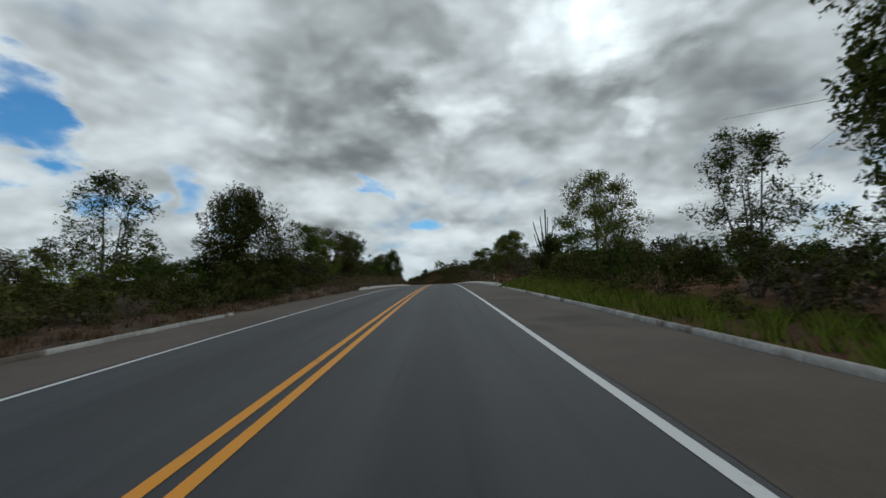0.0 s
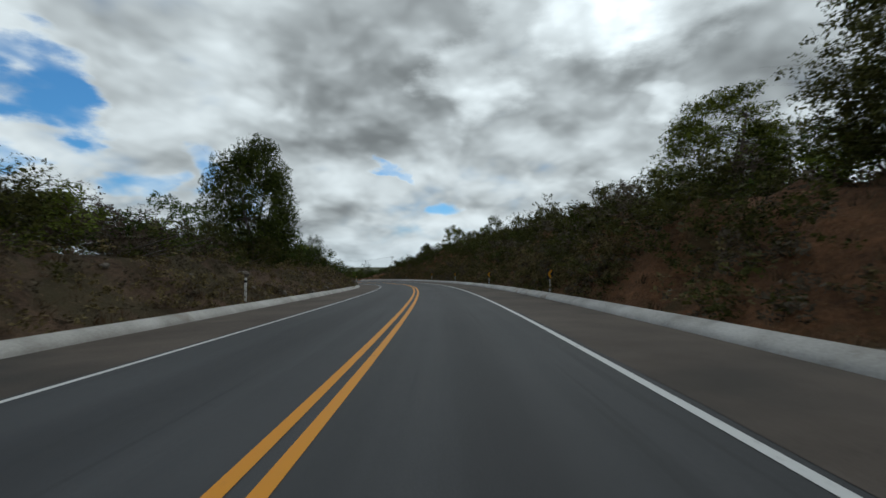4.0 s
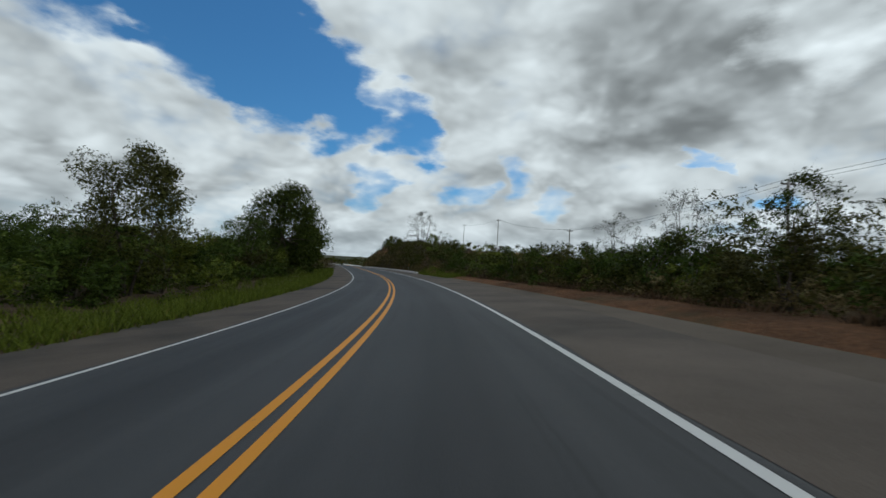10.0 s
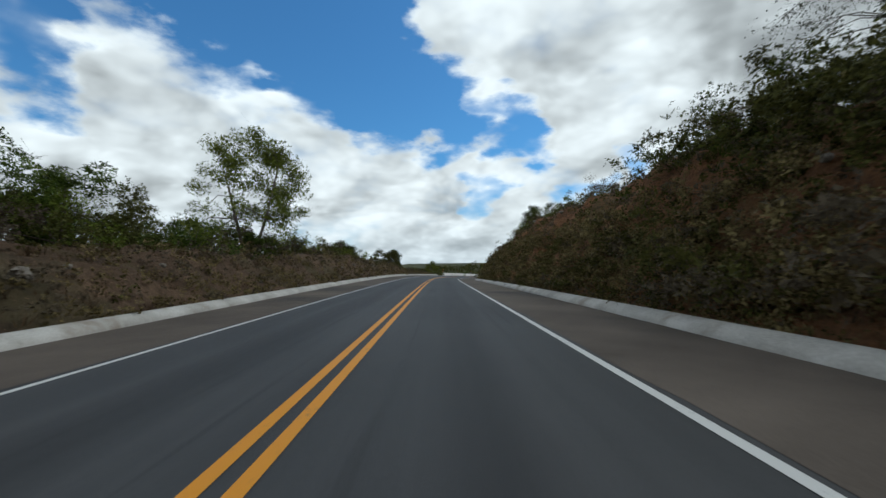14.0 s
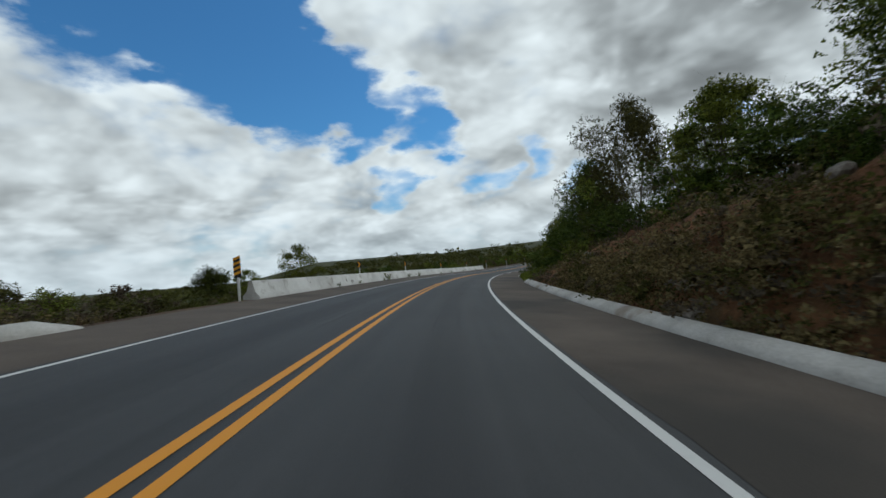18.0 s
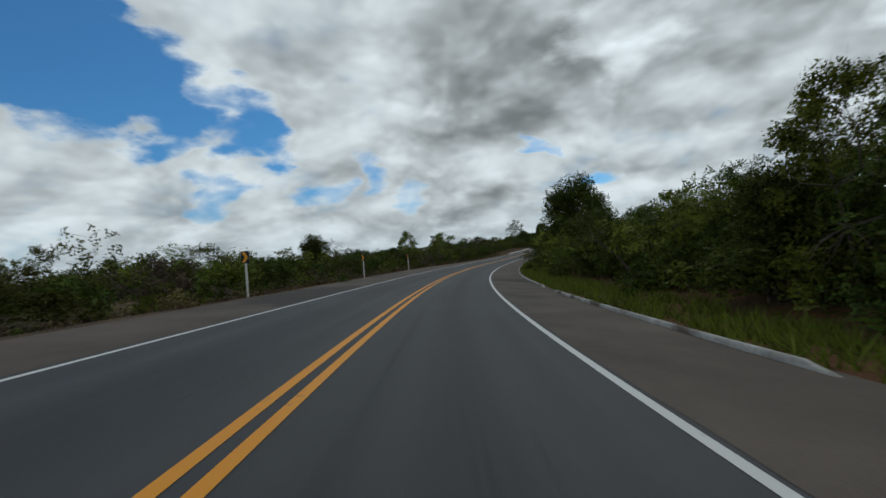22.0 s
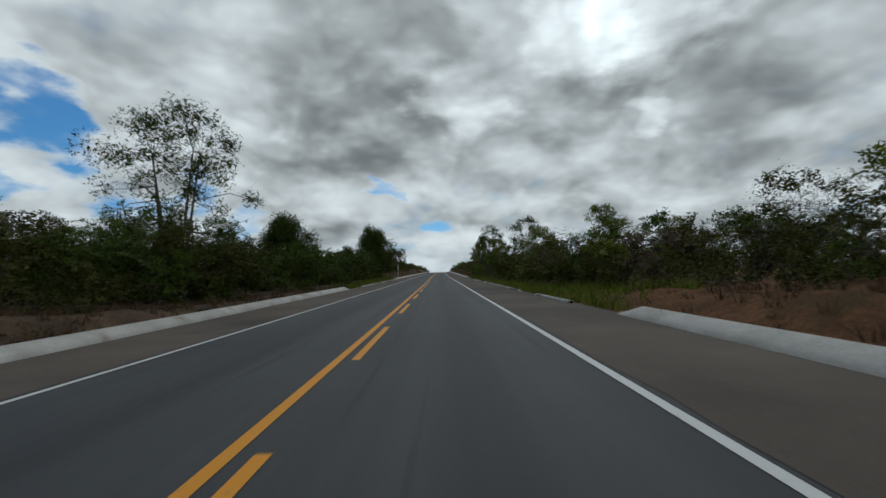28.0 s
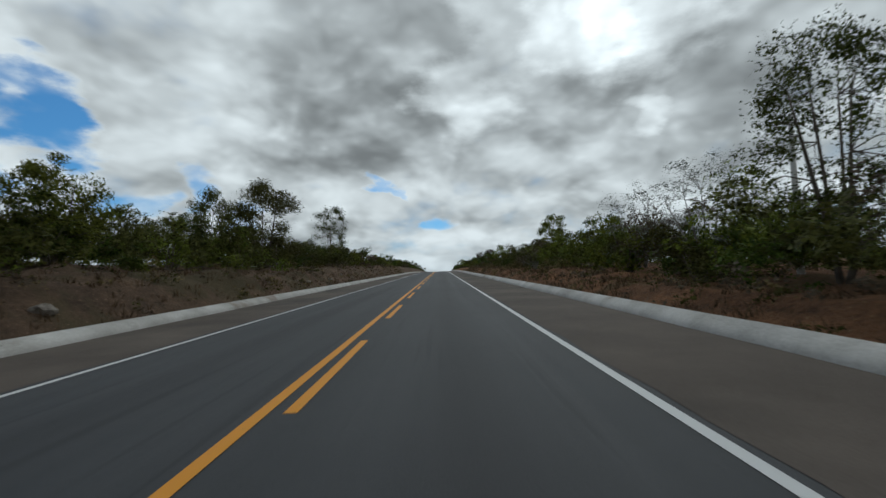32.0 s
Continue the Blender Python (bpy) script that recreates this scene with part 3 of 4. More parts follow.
def barrier():
    """White concrete safety barrier cast in pieces."""
    s0, s1 = 18.68 * T, 21.8 * T
    root = tagged(new("concrete_barrier"), "long white concrete safety barrier with grime along its foot", "barrier")
    p = place(0.5 * (s0 + s1), -6.6)
    root.location = [float(v) for v in p]
    count = 28
    cuts = np.linspace(s0, s1, count + 1)
    prof = [(-6.28, -0.12), (-6.28, 0.10), (-6.46, 0.28), (-6.56, 0.71), (-6.59, 0.74), (-6.69, 0.74), (-6.72, 0.71), (-6.82, 0.28), (-7.0, 0.10), (-7.0, -0.5)]
    for a, b in zip(cuts[:-1], cuts[1:]):
        s = np.array([a + 0.012, 0.5 * (a + b), b - 0.012])
        pts = np.stack([place(s, d, z) for d, z in prof], 1) - p
        n = len(prof)
        quads = [q for q in grid_quads(3, n)]
        for r in (0, 2):
            for k in range(n // 2 - 1):
                quads.append([r * n + k, r * n + k + 1, r * n + n - 2 - k, r * n + n - 1 - k])
        mesh_part("barrier_piece", np_mesh("barrier_piece", pts.reshape(-1, 3), quads, BARRIER), root)
    for k in range(26):
        bm = bmesh.new()
        box(bm, 0, 0, 0.02, 0.05, 0.03, 0.07, 0.006)
        stud = part("reflector_stud", bm, METAL, root)
        q = place(s0 + 1.5 + k * (s1 - s0 - 3) / 25, -6.64, 0.74) - p
        stud.location = [float(v) for v in q]


BARRIER = material("stained_white_concrete", two_tone((0.50, 0.49, 0.47), (0.76, 0.755, 0.74), 0.5, 14.0, ((0.30, 0.28, 0.25), 0.9, 0.58, 0.72)), 0.9, 0.3)
barrier()

# ---- signs and posts ----


def ground_at(s, d, z=0.0):
    return float(ground_height(s, d)[0]) + z


def chevron_bm(w, h, sx):
    """Broad arrow pointing to +x (sx 1) or -x."""
    bm = bmesh.new()
    pts = [(-0.42, 0.5), (0.02, 0.5), (0.42, 0.0), (0.02, -0.5), (-0.42, -0.5), (-0.02, 0.0)]
    front = [bm.verts.new((sx * x * w, -0.012, z * h)) for x, z in pts]
    back = [bm.verts.new((sx * x * w, -0.008, z * h)) for x, z in pts]
    for corners in ((0, 1, 2, 5), (5, 2, 3, 4)):
        bm.faces.new([front[i] for i in corners])
    for k in range(6):
        j = (k + 1) % 6
        bm.faces.new((front[k], front[j], back[j], back[k]))
    bmesh.ops.recalc_face_normals(bm, faces=bm.faces)
    return bm


def chevron_sign(t, side, height=1.75):
    """Curve marker: a black sheet with a yellow arrow on a white post."""
    s, d = t * T, side * (6.95 if side > 0 else (7.3 if t < 21.7 else 6.95))
    z = ground_at(s, d)
    root = new("chevron_sign")
    root.matrix_world = at_road(s, d, z - 0.05, turn=random.uniform(-9, 9))
    way = "left" if side > 0 else "right"
    tagged(root, f"black curve marker with a yellow {way}-pointing chevron on a white post", "road sign", "curve markers along the bend")
    bm = bmesh.new()
    box(bm, 0, 0, (height - 0.5) / 2, 0.075, 0.075, height - 0.5, 0.01)
    part("post", bm, POST_WHITE, root)
    bm = bmesh.new()
    box(bm, 0, -0.055, height - 0.30, 0.33, 0.008, 0.52, 0.0)
    sheet = part("sign_sheet", bm, SIGN_BLACK, root)
    bm = chevron_bm(0.31, 0.43, -side)
    bmesh.ops.translate(bm, verts=bm.verts, vec=(0, -0.055, height - 0.30))
    part("chevron", bm, SIGN_YELLOW, sheet, "yellow reflective chevron")
    for dz in (0.12, 0.48):
        bm = bmesh.new()
        box(bm, 0, -0.03, height - dz, 0.28, 0.03, 0.04)
        bracket = part("bracket", bm, METAL, root)
        bm = bmesh.new()
        bmesh.ops.create_cone(bm, cap_ends=True, segments=8, radius1=0.016, radius2=0.012, depth=0.02, matrix=Matrix.Translation((0, -0.07, height - dz)) @ Matrix.Rotation(radians(90), 4, "X"))
        part("bolt", bm, METAL, bracket)


for t in (4.12, 4.84, 5.54, 6.29, 6.91, 7.66, 8.42, 9.20, 9.98, 12.95):
    chevron_sign(t, 1, height=1.5)
for t in (19.37, 19.97, 20.69, 21.39, 21.98, 22.68, 23.36, 23.97):
    chevron_sign(t, -1, height=2.0)


def hazard_board(t, d):
    """Striped object marker at the barrier's end."""
    s = t * T
    root = new("hazard_marker")
    root.matrix_world = at_road(s, d, -0.05)
    tagged(root, "tall yellow and black striped hazard marker at the barrier end", "road sign")
    bm = bmesh.new()
    box(bm, 0, 0, 0.55, 0.08, 0.08, 1.1, 0.01)
    part("post", bm, POST_WHITE, root)
    bm = bmesh.new()
    box(bm, 0, -0.05, 1.35, 0.30, 0.008, 0.8)
    sheet = part("sign_sheet", bm, SIGN_BLACK, root)
    for k in range(4):
        bm = bmesh.new()
        z = 1.03 + 0.2 * k
        vs = [bm.verts.new((x, -0.058, z + dz)) for x, dz in ((-0.15, 0), (0.15, 0.10), (0.15, 0.20), (-0.15, 0.10))]
        bm.faces.new(vs)
        part("stripe", bm, SIGN_YELLOW, sheet, "diagonal yellow stripe")


hazard_board(18.65, -6.7)


def km_post(t, d, h):
    s = t * T
    root = new("marker_post")
    root.matrix_world = at_road(s, d, ground_at(s, d) - 0.05)
    tagged(root, "thin white roadside post with a small plate", "post")
    bm = bmesh.new()
    box(bm, 0, 0, h / 2, 0.08, 0.08, h, 0.01)
    part("post", bm, POST_WHITE, root)
    bm = bmesh.new()
    box(bm, 0.02, -0.05, h - 0.75, 0.26, 0.01, 0.22)
    part("plate", bm, POST_WHITE, root)


km_post(31.66, -7.5, 2.5)


def stake(t, d, h):
    s = t * T
    root = new("guide_post")
    root.matrix_world = at_road(s, d, ground_at(s, d) - 0.05)
    tagged(root, "short white guide post with a dark band", "post")
    bm = bmesh.new()
    box(bm, 0, 0, h / 2, 0.10, 0.07, h, 0.012)
    part("post", bm, POST_WHITE, root)
    bm = bmesh.new()
    box(bm, 0, 0, h - 0.16, 0.106, 0.076, 0.1)
    part("band", bm, SIGN_BLACK, root)


stake(1.84, 7.5, 0.8)
stake(4.75, -7.4, 1.1)


def utility_pole(t, d, h, lean=0.0):
    s = t * T
    root = new("utility_pole")
    root.matrix_world = at_road(s, d, ground_at(s, d) - 0.3) @ pose(0, 0, 0, 0, lean, 0)
    tagged(root, "slim grey concrete utility pole with a crossarm", "utility pole", "power line poles")
    bm = bmesh.new()
    cone_between(bm, (0, 0, 0), (0, 0, h), 0.13, 0.08, 10)
    part("pole", bm, CURB, root)
    bm = bmesh.new()
    box(bm, 0, 0, h - 0.35, 1.1, 0.09, 0.11, 0.01)
    part("crossarm", bm, BARK, root)
    for x in (-0.48, 0, 0.48):
        bm = bmesh.new()
        bmesh.ops.create_cone(bm, cap_ends=True, segments=8, radius1=0.05, radius2=0.035, depth=0.14, matrix=Matrix.Translation((x, 0, h - 0.22)))
        part("insulator", bm, METAL, root)
    return root


POLES = [(9.55, 24, 8.2), (11.0, 26, 8.2), (12.4, 30, 8.0), (14.1, 36, 10.0), (15.7, 40, 11.0)]
for t, d, h in POLES:
    utility_pole(t, d, h)
utility_pole(32.62, 15, 6.5, 2.0)


def wires():
    root = tagged(new("power_line"), "thin dark sagging power line wires between poles", "cable")
    for x in (-0.48, 0.48):
        bm = bmesh.new()
        for (ta, da, ha), (tb, db, hb) in zip(POLES[:-1], POLES[1:]):
            pa = place(ta * T, da + x, ground_at(ta * T, da) - 0.3 + ha - 0.14)
            pb = place(tb * T, db + x, ground_at(tb * T, db) - 0.3 + hb - 0.14)
            last = None
            for k in range(13):
                u = k / 12
                q = pa * (1 - u) + pb * u
                q[2] -= 4 * u * (1 - u) * 0.7
                if last is not None:
                    cone_between(bm, last, q, 0.011, 0.011, 4)
                last = q
        part("wire", bm, SIGN_BLACK, root)


wires()


def cactus(t, d, h):
    """Candelabra cactus: ribbed columns rising from a short trunk."""
    s = t * T
    root = new("cactus")
    root.matrix_world = at_road(s, d, ground_at(s, d) - 0.1)
    tagged(root, "tall grey-green candelabra cactus among the scrub", "cactus")
    rnd = random.Random(5)

    def column(points, r, name):
        bm = bmesh.new()
        sides = 10
        prev = None
        for k, p in enumerate(points):
            f = 1.0 if k < len(points) - 1 else 0.25
            ring = [bm.verts.new((p[0] + r * f * (1 if i % 2 else 0.72) * math.cos(2 * math.pi * i / sides), p[1] + r * f * (1 if i % 2 else 0.72) * math.sin(2 * math.pi * i / sides), p[2])) for i in range(sides)]
            if prev:
                for i in range(sides):
                    bm.faces.new((prev[i], prev[(i + 1) % sides], ring[(i + 1) % sides], ring[i]))
            prev = ring
        bm.faces.new(prev)
        part(name, bm, CACTUS, root)

    column([(0, 0, 0), (0, 0, 1.0), (0.02, 0, h * 0.6), (0.06, 0, h - 0.1), (0.06, 0, h)], 0.075, "trunk")
    for k in range(10):
        a = math.pi * (k % 2) + rnd.uniform(-0.8, 0.8)
        z = rnd.uniform(0.10, 0.30) * h
        out = rnd.uniform(0.12, 1.15)
        top = rnd.uniform(0.58, 0.90) * h
        c, q = math.cos(a), math.sin(a)
        column([(0.04 * c, 0.04 * q, z), (0.25 * out * c, 0.25 * out * q, z + 0.22), (0.62 * out * c, 0.62 * out * q, 0.5 * (z + top)), (1.1 * out * c, 1.1 * out * q, 0.8 * top + 0.2 * z),
                (1.3 * out * c, 1.3 * out * q, top - 0.08), (1.3 * out * c, 1.3 * out * q, top)], rnd.uniform(0.045, 0.06), "arm")


cactus(1.77, 13, 7.2)

# ---- trees and bushes ----
RND = np.random.RandomState(11)


def leaf_cards(centres, sizes, rs, droop=0.0):
    """Small pointed leaf blades at the centres."""
    n = len(centres)
    a = rs.normal(size=(n, 3))
    a /= np.linalg.norm(a, axis=1)[:, None] + 1e-9
    a[:, 2] = a[:, 2] * 0.6 - droop
    b = rs.normal(size=(n, 3))
    b -= a * (a * b).sum(1)[:, None] / ((a * a).sum(1)[:, None] + 1e-9)
    b /= np.linalg.norm(b, axis=1)[:, None] + 1e-9
    L = sizes[:, None] * a
    Wd = sizes[:, None] * 0.55 * b
    v = np.stack([centres - L * 0.6 - Wd, centres - L * 0.5 + Wd, centres + L], 1)
    return v.reshape(-1, 3), np.arange(3 * n).reshape(n, 3)


def grow(rs, kind):
    """Skeleton of a tree one metre high: limbs (a, b, ra, rb), and clumps of foliage (centre, radius, flatness)."""
    limbs, clumps = [], []
    stems, spread, count, low, high, rad, flat_ = {
        "dense": (2, 0.40, 64, 0.08, 0.90, 0.165, 0.8), "olive": (3, 0.42, 60, 0.10, 0.92, 0.130, 0.75), "fresh": (2, 0.46, 62, 0.14, 0.95, 0.125, 0.62),
        "sparse": (4, 0.34, 84, 0.12, 0.96, 0.085, 0.8), "bare": (6, 0.44, 96, 0.20, 0.97, 0.075, 0.8)}[kind]
    forks = []
    for k in range(stems):
        a = 2 * math.pi * (k + rs.uniform(0, 0.7)) / stems
        p = np.array([0.02 * math.cos(a), 0.02 * math.sin(a), 0.0])
        lean = rs.uniform(0.25, 0.6) * spread
        fork = np.array([math.cos(a) * lean * 0.55, math.sin(a) * lean * 0.55, rs.uniform(0.24, 0.40)])
        top = np.array([math.cos(a) * lean, math.sin(a) * lean, rs.uniform(0.60, 0.78)])
        r = 0.024 / math.sqrt(stems)
        mid = 0.5 * (p + fork) + rs.normal(size=3) * 0.015
        limbs += [(p, mid, r, r * 0.85), (mid, fork, r * 0.85, r * 0.7), (fork, top, r * 0.7, r * 0.3)]
        forks += [(fork, r * 0.6), (0.5 * (fork + top), r * 0.45), (top, r * 0.3)]
    for k in range(count):
        # clumps sit on an uneven dome, a few inside it
        a = rs.uniform(0, 2 * math.pi)
        v = rs.uniform(0, 1)
        reach = spread * math.sqrt(max(0.0, 1 - (2 * v - 0.75) ** 2 / 1.6)) * rs.uniform(0.45, 1.0) * (1 + 0.22 * math.sin(3 * a + len(kind)))
        c = np.array([math.cos(a) * reach, math.sin(a) * reach, low + (high - low) * v + rs.normal() * 0.02])
        clumps.append((c, rad * rs.uniform(0.65, 1.3), flat_))
        d = [np.linalg.norm(c - f) for f, _ in forks]
        f, r = forks[int(np.argmin(d))]
        knee = 0.5 * (f + c) + np.array([0, 0, 0.02]) + rs.normal(size=3) * 0.02
        limbs += [(f, knee, r * 0.55, r * 0.35), (knee, c, r * 0.35, r * 0.12)]
        for _ in range({"sparse": 5, "bare": 8}.get(kind, 2)):
            tip = c + rs.normal(size=3) * rad * np.array([0.8, 0.8, 0.6])
            limbs.append((c if rs.uniform() < 0.5 else 0.5 * (knee + c), tip, r * 0.12, r * 0.03))
    return limbs, clumps


LEAVES = {"dense": (10500, 0.066, 0.036, LEAF_DARK, BARK), "olive": (7000, 0.055, 0.031, LEAF_OLIVE, BARK), "fresh": (7000, 0.055, 0.030, LEAF_FRESH, BARK),
          "sparse": (6000, 0.042, 0.020, LEAF_DARK, BARK), "bare": (5000, 0.040, 0.012, LEAF_GREY, PALE_BARK)}
LABELS = {"dense": "dark green leafy tree with a dense rounded crown", "olive": "dull olive scrubland tree with a wide low crown",
          "fresh": "bright green feathery tree with a spreading flat crown", "sparse": "slender many-stemmed tree with a thin see-through crown",
          "bare": "half-bare grey thorny tree with few silvery leaves"}
PROTO = {}


def prototypes():
    for kind in LEAVES:
        count, cloud, size, leaf, bark = LEAVES[kind]
        PROTO[kind] = []
        for v in range(6):
            count, cloud, size, leaf, bark = LEAVES[kind]
            if v > 3:       # for tall trees: more and finer leaves
                count, size = int(count * 1.7), size * 0.75
            rs = np.random.RandomState(100 * v + len(kind) * 7 + count)
            limbs, clumps = grow(rs, kind)
            bm = bmesh.new()
            for a, b, ra, rb in limbs:
                cone_between(bm, a, b, ra, rb, 6 if ra > 0.008 else 3)
            trunk = bpy.data.meshes.new("trunk")
            bm.to_mesh(trunk)
            bm.free()
            trunk.materials.append(bark)
            which = rs.randint(0, len(clumps), count)
            mids = np.array([c for c, _, _ in clumps])[which]
            rads = np.array([r for _, r, _ in clumps])[which]
            a = rs.normal(size=(count, 3))
            a /= np.linalg.norm(a, axis=1)[:, None]
            full = kind in ("dense", "olive", "fresh")
            far = (rs.uniform(0, 1, count) ** (0.5 if full else 0.7)) * 1.02
            centres = mids + a * (rads * far)[:, None] * np.array([1, 1, clumps[0][2]])
            sizes = size * rs.uniform(0.6, 1.35, count)
            centres[:, 2] = np.maximum(centres[:, 2], 0.08)
            vs, qs = leaf_cards(centres, sizes, rs)
            crown = np_mesh("crown", vs, qs, leaf)
            PROTO[kind].append((trunk, crown, float(np.abs(centres[:, :2]).max()), float(centres[:, 2].max())))


prototypes()


def tree(kind, t, d, h, w=0.0):
    """A tree at t seconds of travel, d metres right of the centre line, h high and w wide."""
    s = t * T
    trunk, crown, r, top = PROTO[kind][RND.randint(4) if h < 7.5 else 4 + RND.randint(2)]
    tall = h / top
    wide = max(w if w else h * 0.8, h * 0.72) / (2 * r) * 1.12
    root = new("tree")
    root.matrix_world = at_road(s, d, ground_at(s, d) - 0.1, turn=RND.uniform(0, 360)) @ Matrix.Diagonal((wide, wide, tall, 1))
    tagged(root, LABELS[kind], "tree", kind + " roadside trees")
    mesh_part("trunk", trunk, root)
    mesh_part("crown", crown, root)


tree("sparse", 0.73, -13, 6.4, 3.4)
tree("dense", 1.14, -12, 8.2, 7.7)
tree("olive", 2.10, -12, 6.8, 7.8)
tree("fresh", 1.29, 14, 8.8, 7.5)
tree("sparse", 0.54, 12, 5.9, 3.1)
tree("dense", 0.24, 11.0, 9.0, 5.0)
tree("sparse", 1.60, -12, 6.8, 3.0)
tree("fresh", 1.84, -12.5, 6.7, 6.3)
tree("olive", 2.76, -14, 7.6, 6.6)
tree("fresh", 2.46, 12, 6.2, 6.0)
tree("dense", 1.39, 11, 4.0, 2.9)
tree("sparse", 2.62, -12.5, 6.7, 3.3)
tree("sparse", 2.79, -13.5, 8.6, 2.9)
tree("fresh", 2.92, 13, 6.9, 4.7)
tree("sparse", 2.67, 13.5, 7.8, 4.2)
tree("sparse", 2.43, 12, 5.8, 2.8)
tree("olive", 4.34, 12, 5.5, 6.4)
tree("olive", 3.73, -13, 5.0, 4.7)
tree("dense", 3.73, -11, 4.1, 2.7)
tree("olive", 4.27, -13.5, 6.7, 5.1)
tree("dense", 5.25, -12, 10.6, 9.0)
tree("dense", 3.52, -12, 4.5, 2.1)
tree("fresh", 4.82, 16, 6.8, 8.3)
tree("bare", 4.46, 18, 6.1, 4.1)
tree("dense", 3.62, 13.5, 3.4, 3.6)
tree("dense", 3.41, 12.5, 4.5, 1.8)
tree("bare", 6.62, -13, 7.1, 3.5)
tree("bare", 6.86, -14, 7.5, 3.5)
tree("bare", 6.96, -13, 8.1, 3.3)
tree("dense", 8.32, -12, 10.5, 8.0)
tree("dense", 7.72, -13.5, 8.0, 7.0)
tree("olive", 7.42, -13, 6.8, 5.5)
tree("fresh", 7.54, 17, 7.8, 6.2)
tree("olive", 7.14, 17, 5.0, 5.5)
tree("fresh", 6.84, 16, 4.5, 3.4)
tree("sparse", 6.56, 15, 5.6, 3.3)
tree("bare", 6.73, 17, 5.5, 3.3)
tree("dense", 8.23, -12, 9.5, 3.4)
tree("dense", 8.57, -12.5, 11.4, 4.4)
tree("dense", 8.90, -11, 9.6, 5.3)
tree("bare", 8.19, 17, 6.4, 4.4)
tree("dense", 7.95, 14.5, 5.0, 2.6)
tree("sparse", 9.56, -11, 7.3, 2.1)
tree("bare", 9.82, -13, 6.1, 3.4)
tree("dense", 10.20, -13, 5.8, 4.5)
tree("olive", 10.84, -12.5, 7.7, 6.4)
tree("olive", 9.96, 14, 4.6, 4.5)
tree("bare", 9.60, 15, 6.3, 3.5)
tree("bare", 9.45, 14, 5.0, 2.5)
tree("dense", 12.19, -11.8, 12.2, 13.0)
tree("sparse", 11.55, -13, 6.0, 5.4)
tree("bare", 10.91, 13, 4.8, 1.9)
tree("bare", 10.75, 14, 5.3, 3.0)
tree("sparse", 10.49, 13, 4.3, 1.9)
tree("sparse", 11.73, -13, 6.3, 2.6)
tree("dense", 11.41, 12.5, 3.3, 2.2)
tree("sparse", 13.16, -13, 6.1, 2.8)
tree("olive", 13.40, -14, 5.5, 3.3)
tree("fresh", 15.20, -12.5, 9.6, 9.1)
tree("bare", 13.55, 17, 5.3, 5.2)
tree("sparse", 13.25, 17.5, 4.1, 4.0)
tree("dense", 13.82, -12.5, 9.3, 8.0)
tree("fresh", 14.24, -12.5, 9.0, 9.0)
tree("sparse", 16.72, 15.5, 5.6, 5.0)
tree("bare", 14.50, 18, 10.6, 10.4)
tree("fresh", 14.03, 18, 5.4, 3.2)
tree("dense", 16.82, -17, 4.6, 5.5)
tree("bare", 17.09, -17, 4.6, 3.4)
tree("bare", 17.27, -17, 4.2, 3.1)
tree("olive", 17.97, -16, 5.6, 5.6)
tree("fresh", 17.57, 19, 10.6, 10.7)
tree("sparse", 17.01, 20, 8.0, 5.4)
tree("olive", 17.86, -18, 6.0, 5.8)
tree("dense", 18.20, -17, 6.2, 5.1)
tree("dense", 20.70, -52, 9.2, 8.6)
tree("fresh", 21.02, -52, 7.2, 8.4)
tree("sparse", 17.69, -18, 4.1, 2.2)
tree("fresh", 18.76, 14.5, 6.6, 7.5)
tree("fresh", 17.98, 17, 9.0, 8.5)
tree("fresh", 18.42, 16, 6.8, 7.5)
tree("bare", 17.77, 20, 4.9, 3.2)
tree("olive", 19.18, 13.5, 11.2, 5.4)
tree("fresh", 18.79, 14.5, 6.4, 4.9)
tree("sparse", 18.58, 15, 3.7, 3.0)
tree("fresh", 20.27, -26, 9.5, 7.5)
tree("dense", 19.73, 14, 12.2, 7.8)
tree("fresh", 19.90, 11.5, 6.2, 3.8)
tree("fresh", 20.40, 12, 7.9, 5.0)
tree("bare", 21.31, 15, 10.5, 8.0)
tree("dense", 20.69, 12.5, 8.1, 2.5)
tree("sparse", 20.58, 13.5, 9.7, 3.7)
tree("fresh", 21.94, 12.5, 11.6, 4.0)
tree("fresh", 22.42, 12, 6.4, 5.0)
tree("dense", 21.66, 13, 8.1, 3.6)
tree("dense", 21.49, 12.5, 8.0, 2.9)
tree("dense", 22.51, 11.5, 4.2, 2.8)
tree("fresh", 22.73, 11.5, 4.4, 3.1)
tree("dense", 23.58, -14, 5.1, 2.9)
tree("sparse", 23.75, -15, 4.7, 2.7)
tree("bare", 23.86, -15, 5.0, 2.4)
tree("dense", 23.92, 13, 11.1, 8.1)
tree("dense", 23.60, 13.5, 5.9, 5.1)
tree("olive", 23.43, 12, 5.6, 4.0)
tree("fresh", 24.90, -15, 7.2, 4.5)
tree("dense", 24.64, -15, 4.1, 2.0)
tree("olive", 24.99, 13, 12.8, 8.1)
tree("olive", 24.69, 13.5, 8.6, 6.6)
tree("dense", 24.47, 12.5, 7.1, 5.3)
tree("fresh", 25.77, -17, 6.8, 3.2)
tree("fresh", 26.05, -18, 7.5, 8.0)
tree("olive", 26.97, -15, 5.8, 6.1)
tree("olive", 25.84, 12.5, 7.1, 5.4)
tree("dense", 25.56, 12.5, 5.8, 3.0)
tree("sparse", 25.43, 12, 6.2, 2.0)
tree("sparse", 28.97, -14, 12.4, 7.2)
tree("dense", 29.61, -14, 7.6, 4.4)
tree("fresh", 29.44, 16, 6.8, 4.9)
